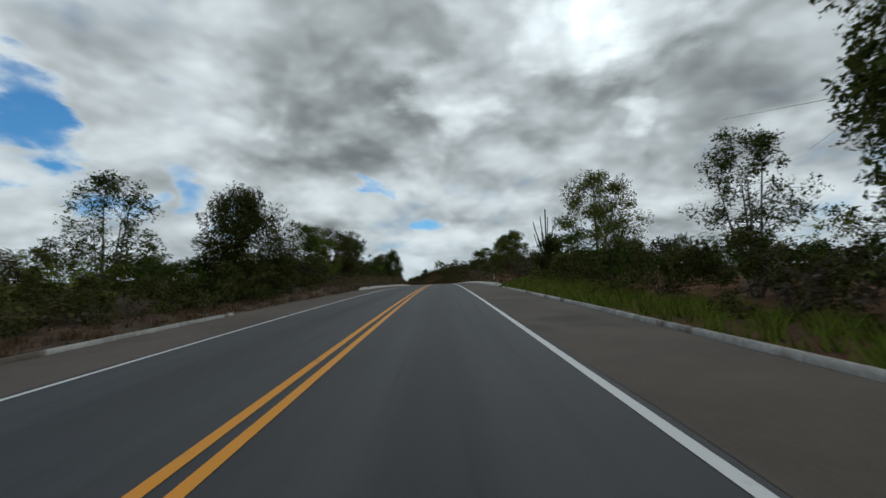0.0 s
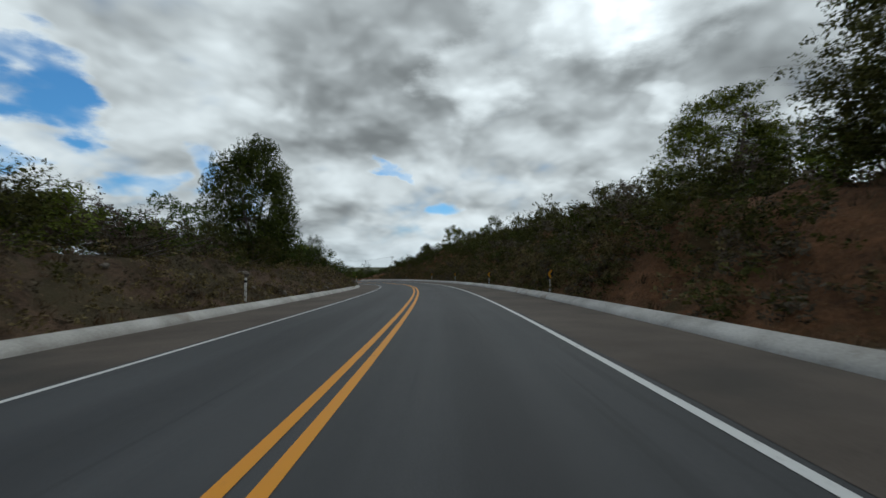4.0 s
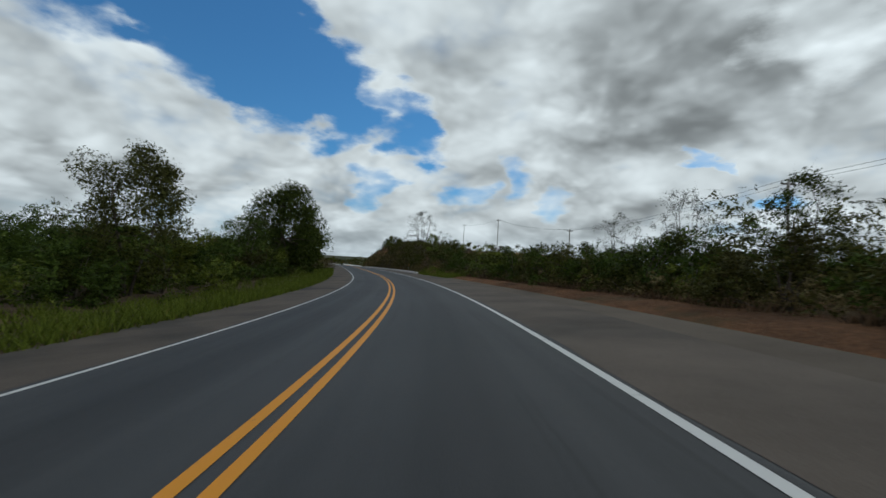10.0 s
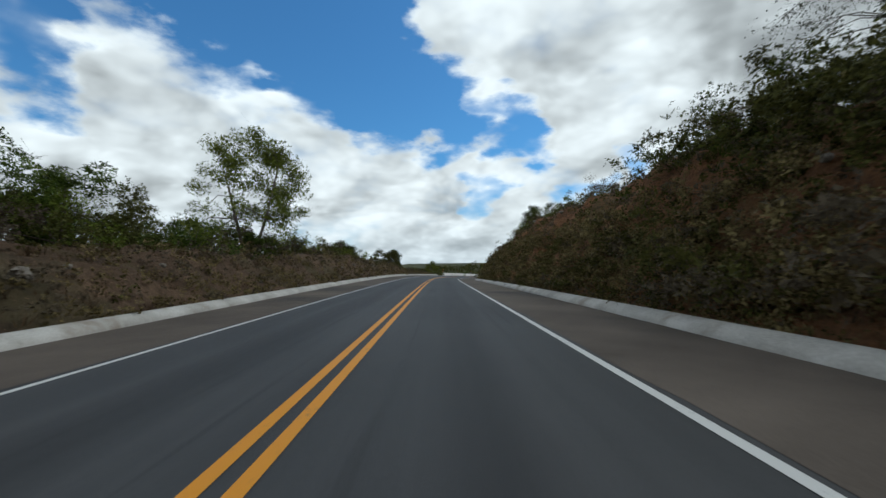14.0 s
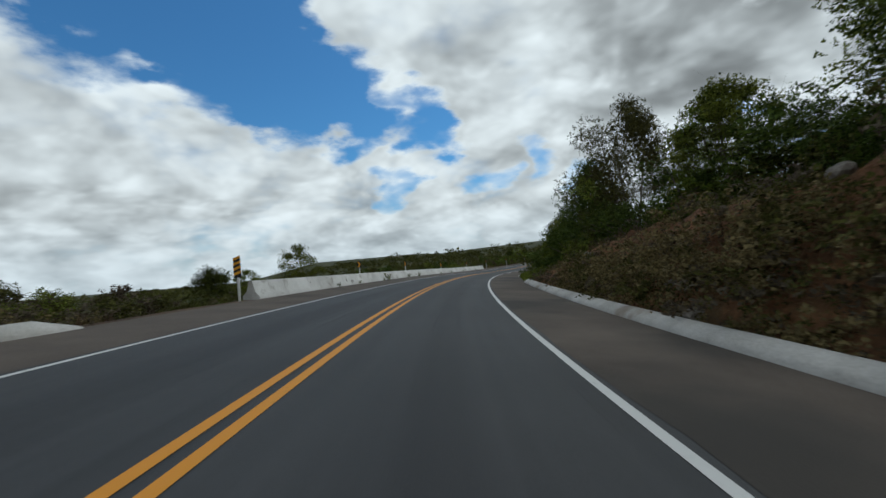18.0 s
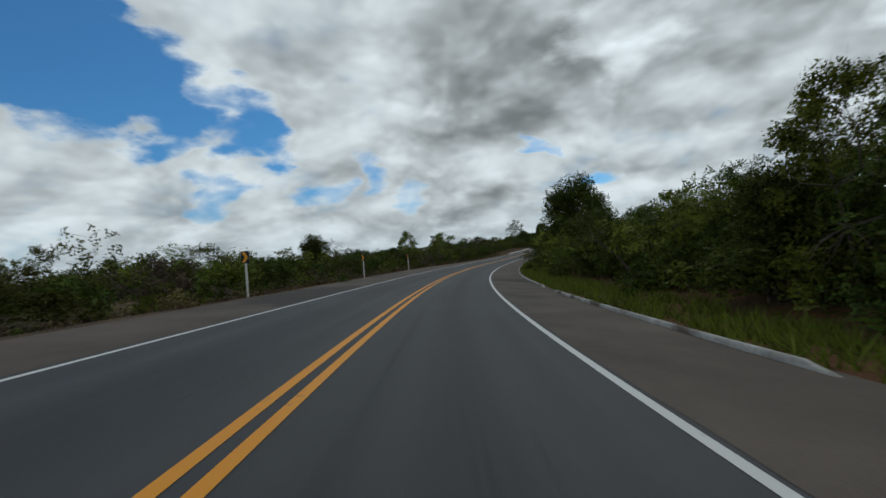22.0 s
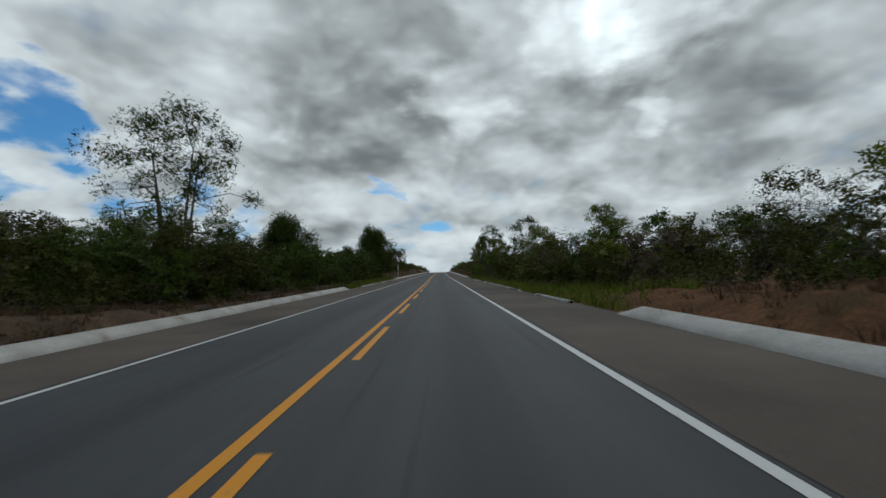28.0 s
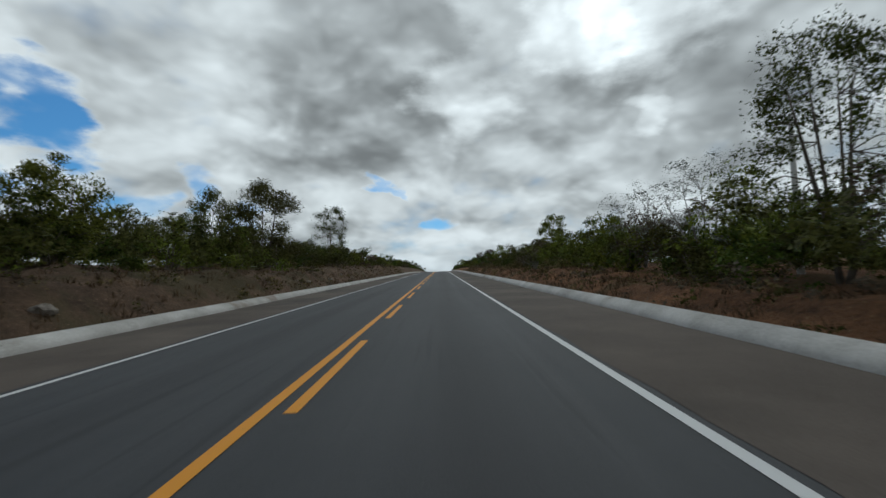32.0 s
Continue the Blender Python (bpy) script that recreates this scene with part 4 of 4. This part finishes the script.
tree("bare", 28.54, 13, 4.3, 2.4)
tree("bare", 28.45, 12.5, 3.2, 2.3)
tree("dense", 29.62, -13.5, 7.7, 3.9)
tree("sparse", 30.18, 13, 8.6, 5.8)
tree("fresh", 29.97, 13.5, 6.7, 5.3)
tree("dense", 29.56, 12, 4.4, 3.2)
tree("dense", 30.99, -11, 10.0, 7.0)
tree("olive", 31.78, -12.5, 4.8, 5.0)
tree("dense", 30.58, -13, 5.6, 3.5)
tree("fresh", 31.84, 12, 9.0, 6.9)
tree("fresh", 31.03, 12.5, 6.9, 5.3)
tree("bare", 30.75, 12.5, 5.0, 4.5)
tree("dense", 31.60, -12, 10.8, 6.0)
tree("dense", 31.96, -12, 5.3, 3.9)
tree("olive", 32.29, -12, 6.2, 4.8)
tree("sparse", 31.66, 13, 11.4, 6.3)
tree("olive", 33.31, -12.5, 7.5, 6.2)
tree("olive", 33.03, -13, 5.4, 3.5)
tree("sparse", 34.23, -13, 8.7, 5.3)
tree("fresh", 32.58, -12, 4.1, 3.7)
tree("fresh", 33.80, 14, 6.0, 3.7)
tree("bare", 32.7, 13, 5.6, 6.0)
tree("bare", 32.98, 13.5, 5.4, 6.0)
tree("sparse", 32.43, 12, 7.5, 2.9)


# bushes
HIGH_LEFT = [(-4, 2.4), (0, 2.4), (2, 2.8), (4, 3.4), (6.3, 3.2), (7, 4.2), (8.5, 4.4), (10, 3.4), (12, 3.4), (13.5, 3.8), (14.6, 3.2), (15.6, 2.2), (17.5, 1.3), (18.3, 1.5), (19, 2.6),
             (21, 3.0), (22, 2.9), (24, 2.7), (26, 3.2), (28, 3.2), (29, 3.9), (30.6, 4.0), (31.5, 3.2), (50, 3.6)]
HIGH_RIGHT = [(-4, 2.6), (0, 2.6), (1.5, 2.4), (3, 2.9), (6, 2.8), (8, 3.0), (9.2, 2.8), (12, 2.6), (13, 2.6), (15, 2.2), (17, 2.4), (18.5, 3.4), (20, 4.4), (22, 4.4), (26, 4.5),
              (27.5, 2.8), (28.4, 2.6), (29.2, 3.6), (32, 3.2), (50, 3.6)]


def bush_points(rs, leaves, size, lumps=12):
    """A bush one metre high and wide: leaf centres and leaf sizes."""
    hearts = rs.normal(size=(lumps, 3)) * np.array([0.30, 0.30, 0.24]) + np.array([0, 0, 0.48])
    hearts[:, 2] = np.clip(hearts[:, 2], 0.10, 0.90)
    radii = rs.uniform(0.10, 0.22, lumps)
    which = rs.randint(0, lumps, leaves)
    a = rs.normal(size=(leaves, 3))
    a /= np.linalg.norm(a, axis=1)[:, None]
    c = hearts[which] + a * (radii[which] * 1.15 * rs.uniform(0, 1, leaves) ** 0.45)[:, None]
    c[:, 2] = np.maximum(c[:, 2], 0.02)
    return c, size * rs.uniform(0.6, 1.4, leaves)


BUSH = {}


def bush_prototypes():
    for name, leaf, leaves, size in (("dark", LEAF_DARK, 3200, 0.042), ("olive", LEAF_OLIVE, 3200, 0.040), ("fresh", LEAF_FRESH, 3200, 0.040), ("dry", LEAF_DRY, 3000, 0.026)):
        BUSH[name] = []
        for v in range(3):
            rs = np.random.RandomState(40 + 9 * v + len(name))
            c, z = bush_points(rs, leaves, size)
            vs, qs = leaf_cards(c, z, rs)
            bm = bmesh.new()
            for _ in range(14):
                a = rs.uniform(0, 6.28)
                tip = c[rs.randint(0, len(c))]
                mid = tip * np.array([0.45, 0.45, 0.55]) + rs.normal(size=3) * 0.03
                root = (0.05 * math.cos(a), 0.05 * math.sin(a), -0.03)
                cone_between(bm, root, mid, 0.014, 0.008, 4)
                cone_between(bm, mid, tip, 0.008, 0.002, 4)
            stems = bpy.data.meshes.new("woody_base")
            bm.to_mesh(stems)
            bm.free()
            stems.materials.append(BARK if name != "dry" else PALE_BARK)
            BUSH[name].append((stems, np_mesh("foliage", vs, qs, leaf)))


bush_prototypes()
BUSH_LABEL = {"dark": "dense dark green roadside bush", "olive": "dull olive thorn bush beside the road", "fresh": "bright green leafy roadside bush", "dry": "dry leafless brown thorn bush"}


def bush(name, s, d, h, w):
    stems, foliage = BUSH[name][RND.randint(3)]
    root = new("bush")
    root.matrix_world = at_road(s, d, ground_at(s, d) - 0.05, turn=RND.uniform(0, 360)) @ Matrix.Diagonal((w, w, h, 1))
    tagged(root, BUSH_LABEL[name], "bush", name + " bushes along the road")
    mesh_part("woody_base", stems, root)
    mesh_part("foliage", foliage, root)


def kind_at(side, t):
    """Which bushes grow where."""
    u = RND.uniform()
    if side < 0 and 15.2 < t < 18.9:
        return "dry" if u < 0.5 else ("olive" if u < 0.9 else "fresh")
    if side < 0 and 28.6 < t < 31.2:
        return "dark" if u < 0.75 else "olive"
    if side < 0 and 7 < t < 13:
        return "dark" if u < 0.65 else ("fresh" if u < 0.85 else "olive")
    if side > 0 and (5 < t < 8.5 or 13 < t < 18):
        return "olive" if u < 0.5 else ("dry" if u < 0.75 else "fresh")
    if side > 0 and 18 < t < 26:
        return "dark" if u < 0.5 else ("fresh" if u < 0.75 else "olive")
    return "dark" if u < 0.35 else ("olive" if u < 0.75 else ("fresh" if u < 0.9 else "dry"))


def front_distance(side, t):
    h = float(bank(BANK_RIGHT if side > 0 else BANK_LEFT, t * T))
    return EDGE + 0.9 + (1.7 if abs(h) < 0.4 else 1.2 + max(abs(h) * (0.85 if h > 3 else 1.2), 1.2)) + (1.6 if (side < 0 and 7.4 < t < 13) else 0.0)


def hedge():
    for side, table in ((-1, HIGH_LEFT), (1, HIGH_RIGHT)):
        s = 4.0
        while s < 34.5 * T:
            t = s / T
            h = float(np.interp(t, [r[0] for r in table], [r[1] for r in table])) * RND.uniform(0.72, 1.18)
            w = h * RND.uniform(1.05, 1.5)
            bush(kind_at(side, t), s, side * (front_distance(side, t) + 0.38 * w + RND.uniform(0, 1.6)), h, w)
            s += RND.uniform(5.2, 7.4)


hedge()


def scrub(name, label, spots, leaf):
    """Uncounted brush: many small bushes in one mesh. spots: (s, d, h, w, leaves, size) rows."""
    vs, qs, base = [], [], 0
    for s, d, h, w, leaves, size in spots:
        if np.hypot(*(LINE[::4, :2] - place(s, d)[:2]).T).min() < EDGE + 2.0 and abs(d) > 15:
            continue
        c, z = bush_points(RND, leaves, size, 10 if leaves > 200 else 6)
        v, q = leaf_cards(c * np.array([w, w, h]), z * 0.5 * (w + h), RND)
        p = place(s, d)
        p[2] = p[2] + float(ground_height(s, d)[0]) - 0.05 if abs(d) < 60 else float(far_height(p[None, :2])[0])
        vs.append(v + p)
        qs.append(q + base)
        base += len(v)
    if vs:
        tagged(new(name, np_mesh(name, np.concatenate(vs), np.concatenate(qs), leaf)), label, "scrub", kind="stuff")


def thickets():
    rows = {"dark": [], "olive": [], "fresh": [], "dry": []}
    for side, table in ((-1, HIGH_LEFT), (1, HIGH_RIGHT)):
        for layer, (gap, step, leaves, size) in enumerate(((1.2, 3.4, 520, 0.075), (0.0, 3.0, 260, 0.085), (4.2, 3.6, 340, 0.095), (8.0, 4.6, 150, 0.14), (14.0, 6.5, 120, 0.16), (24.0, 9.0, 100, 0.17))):
            s = 2.0
            while s < 46 * T:
                t = s / T
                h = float(np.interp(t, [r[0] for r in table], [r[1] for r in table])) * RND.uniform(0.75, 1.2) * (0.5 if layer == 1 else 1 + 0.04 * layer)
                w = h * RND.uniform(1.1, 1.6)
                far = 1.0 if t < 34 else 2.0
                rows[kind_at(side, t)].append((s, side * (front_distance(side, t) + gap + 0.4 * w + RND.uniform(-0.6, 1.4)), h, w, leaves if t < 34 else 140, size if t < 34 else 0.15))
                s += RND.uniform(0.75, 1.25) * step * far
    mats = {"dark": LEAF_DARK, "olive": LEAF_OLIVE, "fresh": LEAF_FRESH, "dry": LEAF_DRY}
    words = {"dark": "dark green", "olive": "olive", "fresh": "bright green", "dry": "dry brown"}
    for k, spots in rows.items():
        scrub(k + "_thicket", "dense tangled " + words[k] + " dry-forest scrub behind the verge", spots, mats[k])


thickets()


def far_scrub():
    """Low woods on the open side of the bends."""
    spots = []
    for _ in range(620):
        h = RND.uniform(2.5, 5.0)
        spots.append((RND.uniform(16.5, 30) * T, -28 - 230 * RND.uniform() ** 1.5, h, h * RND.uniform(1.2, 1.7), 80, 0.17))
    for _ in range(900):
        h = RND.uniform(3.0, 6.5)
        spots.append((RND.uniform(14, 31) * T, -120 - 700 * RND.uniform() ** 1.3, h, h * RND.uniform(1.6, 3.2), 50, 0.20))
    for _ in range(220):
        spots.append((RND.uniform(9, 13) * T, RND.uniform(24, 90), RND.uniform(2.0, 3.5), RND.uniform(3, 6), 80, 0.17))
    scrub("far_woodland", "low olive green dry forest on the plain", spots, LEAF_OLIVE)


far_scrub()


# ---- grass, bank plants and stones ----


def grass(name, label, leaf, stretches, per_metre, blades, high):
    """Uncounted grass tufts along stretches (side, t0, t1, d0, d1)."""
    cs, tips, wid = [], [], []
    for side, t0, t1, d0, d1 in stretches:
        n = int((t1 - t0) * T * per_metre)
        s = RND.uniform(t0 * T, t1 * T, n)
        lim = np.array([min(d1, front_distance(side, v / T) + 1.5) if d1 < 50 else front_distance(side, v / T) + 1.0 for v in s])
        d = d0 + (lim - d0) * RND.uniform(0, 1, n) ** 1.2
        z = ground_height(s, side * d)
        base = place(s, side * d, z - 0.02)
        for p in base:
            m = blades
            c = p + np.column_stack([RND.normal(0, 0.10, m), RND.normal(0, 0.10, m), np.zeros(m)])
            h = high * RND.uniform(0.4, 1.3) * RND.uniform(0.6, 1.1, m)
            cs.append(c)
            tips.append(c + np.column_stack([RND.normal(0, 0.45, m) * h, RND.normal(0, 0.45, m) * h, h]))
            wid.append(np.full(m, 0.014) + 0.02 * h)
    c, t, w = np.concatenate(cs), np.concatenate(tips), np.concatenate(wid)
    a = RND.uniform(0, 6.28, len(c))
    off = np.column_stack([np.cos(a) * w, np.sin(a) * w, 0 * a])
    v = np.stack([c - off, c + off, t], 1).reshape(-1, 3)
    tagged(new(name, np_mesh(name, v, np.arange(len(v)).reshape(-1, 3), leaf)), label, "grass", kind="stuff")


grass("green_grass", "green uncut grass on the verge", GREEN_GRASS,
      [(-1, 7.6, 13.4, 6.3, 99), (-1, 7.6, 13.4, 6.25, 8.4), (1, 19.4, 27.2, 6.4, 99), (1, 28.5, 30.9, 6.4, 99), (1, -0.5, 1.4, 6.4, 99), (-1, 29.5, 31.0, 6.4, 8.5), (1, 11.8, 12.6, 6.5, 9)], 20, 12, 0.42)
grass("dry_grass", "dry straw-coloured grass on the banks", STRAW,
      [(-1, 0, 7.6, 6.6, 99), (1, 1.3, 9.2, 6.6, 99), (1, 9.2, 12.2, 8.9, 99), (-1, 13.4, 18.4, 6.6, 99), (1, 12.3, 19.4, 6.6, 99), (-1, 18.4, 29.5, 7.1, 99), (1, 27.2, 28.6, 6.6, 99), (1, 30.8, 36, 6.6, 99), (-1, 30.8, 36, 6.6, 99)], 9, 11, 0.30)


def bank_plants():
    rows = {"dry": [], "olive": []}
    for side, table, t0, t1, count in ((1, BANK_RIGHT, 2.0, 8.8, 900), (1, BANK_RIGHT, 12.5, 14.8, 620), (1, BANK_RIGHT, 14.6, 19.4, 800), (-1, BANK_LEFT, 1.5, 7.2, 260), (-1, BANK_LEFT, 13.3, 17.8, 220), (1, BANK_RIGHT, 27.2, 34, 120), (-1, BANK_LEFT, 27, 34, 150), (-1, BANK_LEFT, 18.2, 26.5, 160)):
        for _ in range(count):
            t = RND.uniform(t0, t1)
            h = abs(float(bank(table, t * T)))
            reach = 1.0 + max(1.2, h * (0.85 if h > 3 else 1.25))
            d = EDGE + 1.1 + reach * RND.uniform() ** (1.0 if t < 14.6 else 1.35)
            size = RND.uniform(0.25, 0.75) * (1.5 if h > 3 else 1.0)
            if h > 2 and t < 14.5 and RND.uniform() < 0.5:
                size = RND.uniform(0.8, 1.9)
            rows["dry" if RND.uniform() < 0.5 else "olive"].append((t * T, side * d, size, size * RND.uniform(1.0, 1.8), 56 if size < 0.9 else 120, 0.13 if size < 0.9 else 0.10))
    rows["straw"], rows["dark"] = [], []
    # low shrubs along the foot of the cuts
    for t0, t1, count in ((4.6, 8.4, 1300), (12.6, 18.9, 2600)):
        for _ in range(count):
            t = RND.uniform(t0, t1)
            h = float(bank(BANK_RIGHT, t * T))
            d = EDGE + 1.0 + 0.62 * max(1.2, h * 0.85) * RND.uniform() ** 1.4
            size = min(RND.uniform(0.5, 1.4), 0.30 + 0.75 * (d - EDGE - 0.9))
            u = RND.uniform()
            rows["straw" if u < 0.72 else ("olive" if u < 0.95 else "dry")].append((t * T, d, size, size * RND.uniform(1.0, 1.6), 130, 0.095))
    # thick scrub on the upper half of the cuts
    for t0, t1, count in ((4.4, 8.3, 260), (12.8, 14.7, 120)):
        for _ in range(count):
            t = RND.uniform(t0, t1)
            h = float(bank(BANK_RIGHT, t * T))
            size = RND.uniform(1.1, 2.3)
            d = EDGE + 1.1 + max(1.2, h * 0.9) * RND.uniform(0.5, 1.15)
            rows["dark" if RND.uniform() < 0.25 else "olive"].append((t * T, d, size, size * RND.uniform(1.1, 1.6), 220, 0.085))
    # dry shrubs on the low banks
    for side, t0, t1, count in ((-1, 1.4, 7.2, 1000), (-1, 13.2, 18.5, 1000), (1, 1.6, 4.6, 200), (-1, 30.9, 36, 150), (1, 30.9, 36, 150), (-1, 21.9, 27, 200)):
        for _ in range(count):
            t = RND.uniform(t0, t1)
            size = RND.uniform(0.3, 0.9)
            rows["straw" if RND.uniform() < 0.6 else "dry"].append((t * T, side * (EDGE + 1.0 + 2.6 * RND.uniform()), size, size * RND.uniform(1.0, 1.8), 60, 0.13))
    # low growth behind the gravel strip
    for _ in range(650):
        t, size = RND.uniform(8.9, 12.6), RND.uniform(0.35, 1.0)
        rows["olive" if RND.uniform() < 0.55 else "straw"].append((t * T, EDGE + 3.5 + 1.5 * RND.uniform(), size, size * RND.uniform(1.0, 1.8), 80, 0.11))
    scrub("straw_bank_plants", "low olive and straw-coloured shrubs at the foot of the bank", rows["straw"], LEAF_STRAW)
    scrub("dark_bank_thicket", "dark green scrub on the upper bank", rows["dark"], LEAF_DARK)
    scrub("dry_bank_plants", "small dry brown plants on the bank", rows["dry"], LEAF_DRY)
    scrub("olive_bank_plants", "small olive weeds on the bank", rows["olive"], LEAF_OLIVE)


bank_plants()


def barrier_weed(t, h):
    s = t * T
    root = new("weed")
    root.matrix_world = at_road(s, -6.05, 0.0, turn=RND.uniform(0, 360)) @ Matrix.Diagonal((h * 0.9, h * 0.9, h, 1))
    tagged(root, "green weed growing at the barrier foot", "weed", "weeds along the barrier")
    woody, foliage = BUSH["fresh"][RND.randint(3)]
    mesh_part("woody_base", woody, root)
    mesh_part("foliage", foliage, root)


for t, h in ((19.05, 0.35), (19.22, 0.3), (19.52, 0.75), (19.85, 0.45), (20.02, 0.5), (20.5, 0.3), (20.75, 0.4), (21.1, 0.35), (21.5, 0.3)):
    barrier_weed(t, h)


def stones():
    shapes = []
    for v in range(4):
        bm = bmesh.new()
        bmesh.ops.create_icosphere(bm, subdivisions=2, radius=1.0)
        for w in bm.verts:
            w.co *= 1 + 0.45 * noise.noise(w.co * 1.3 + Vector((v * 7.0, 0, 0)))
            w.co.z *= 0.7
        me = bpy.data.meshes.new("stone")
        bm.to_mesh(me)
        bm.free()
        me.materials.append(ROCK)
        shapes.append(me)
    for side, t0, t1, n in ((-1, 1.8, 6.8, 46), (1, 2.2, 8.4, 30), (1, 13, 19, 50), (-1, 13.6, 17.5, 24), (-1, 31, 34, 18)):
        for _ in range(n):
            s = RND.uniform(t0, t1) * T
            h = abs(float(bank(BANK_RIGHT if side > 0 else BANK_LEFT, s)))
            d = side * (EDGE + 1.2 + RND.uniform(0, 1) * max(1.2, h))
            r = RND.uniform(0.07, 0.26)
            ob = new("stone", shapes[RND.randint(4)])
            ob.matrix_world = at_road(s, d, ground_at(s, d) + 0.2 * r, turn=RND.uniform(0, 360)) @ Matrix.Diagonal((r * RND.uniform(0.8, 1.5), r, r, 1))
            tagged(ob, "pale weathered stone lying on the bank", "stone", "stones on the banks")


ROCK = material("pale_weathered_rock", two_tone((0.10, 0.085, 0.07), (0.30, 0.27, 0.235), 1.5, 9.0), 1.0, 0.6)
stones()
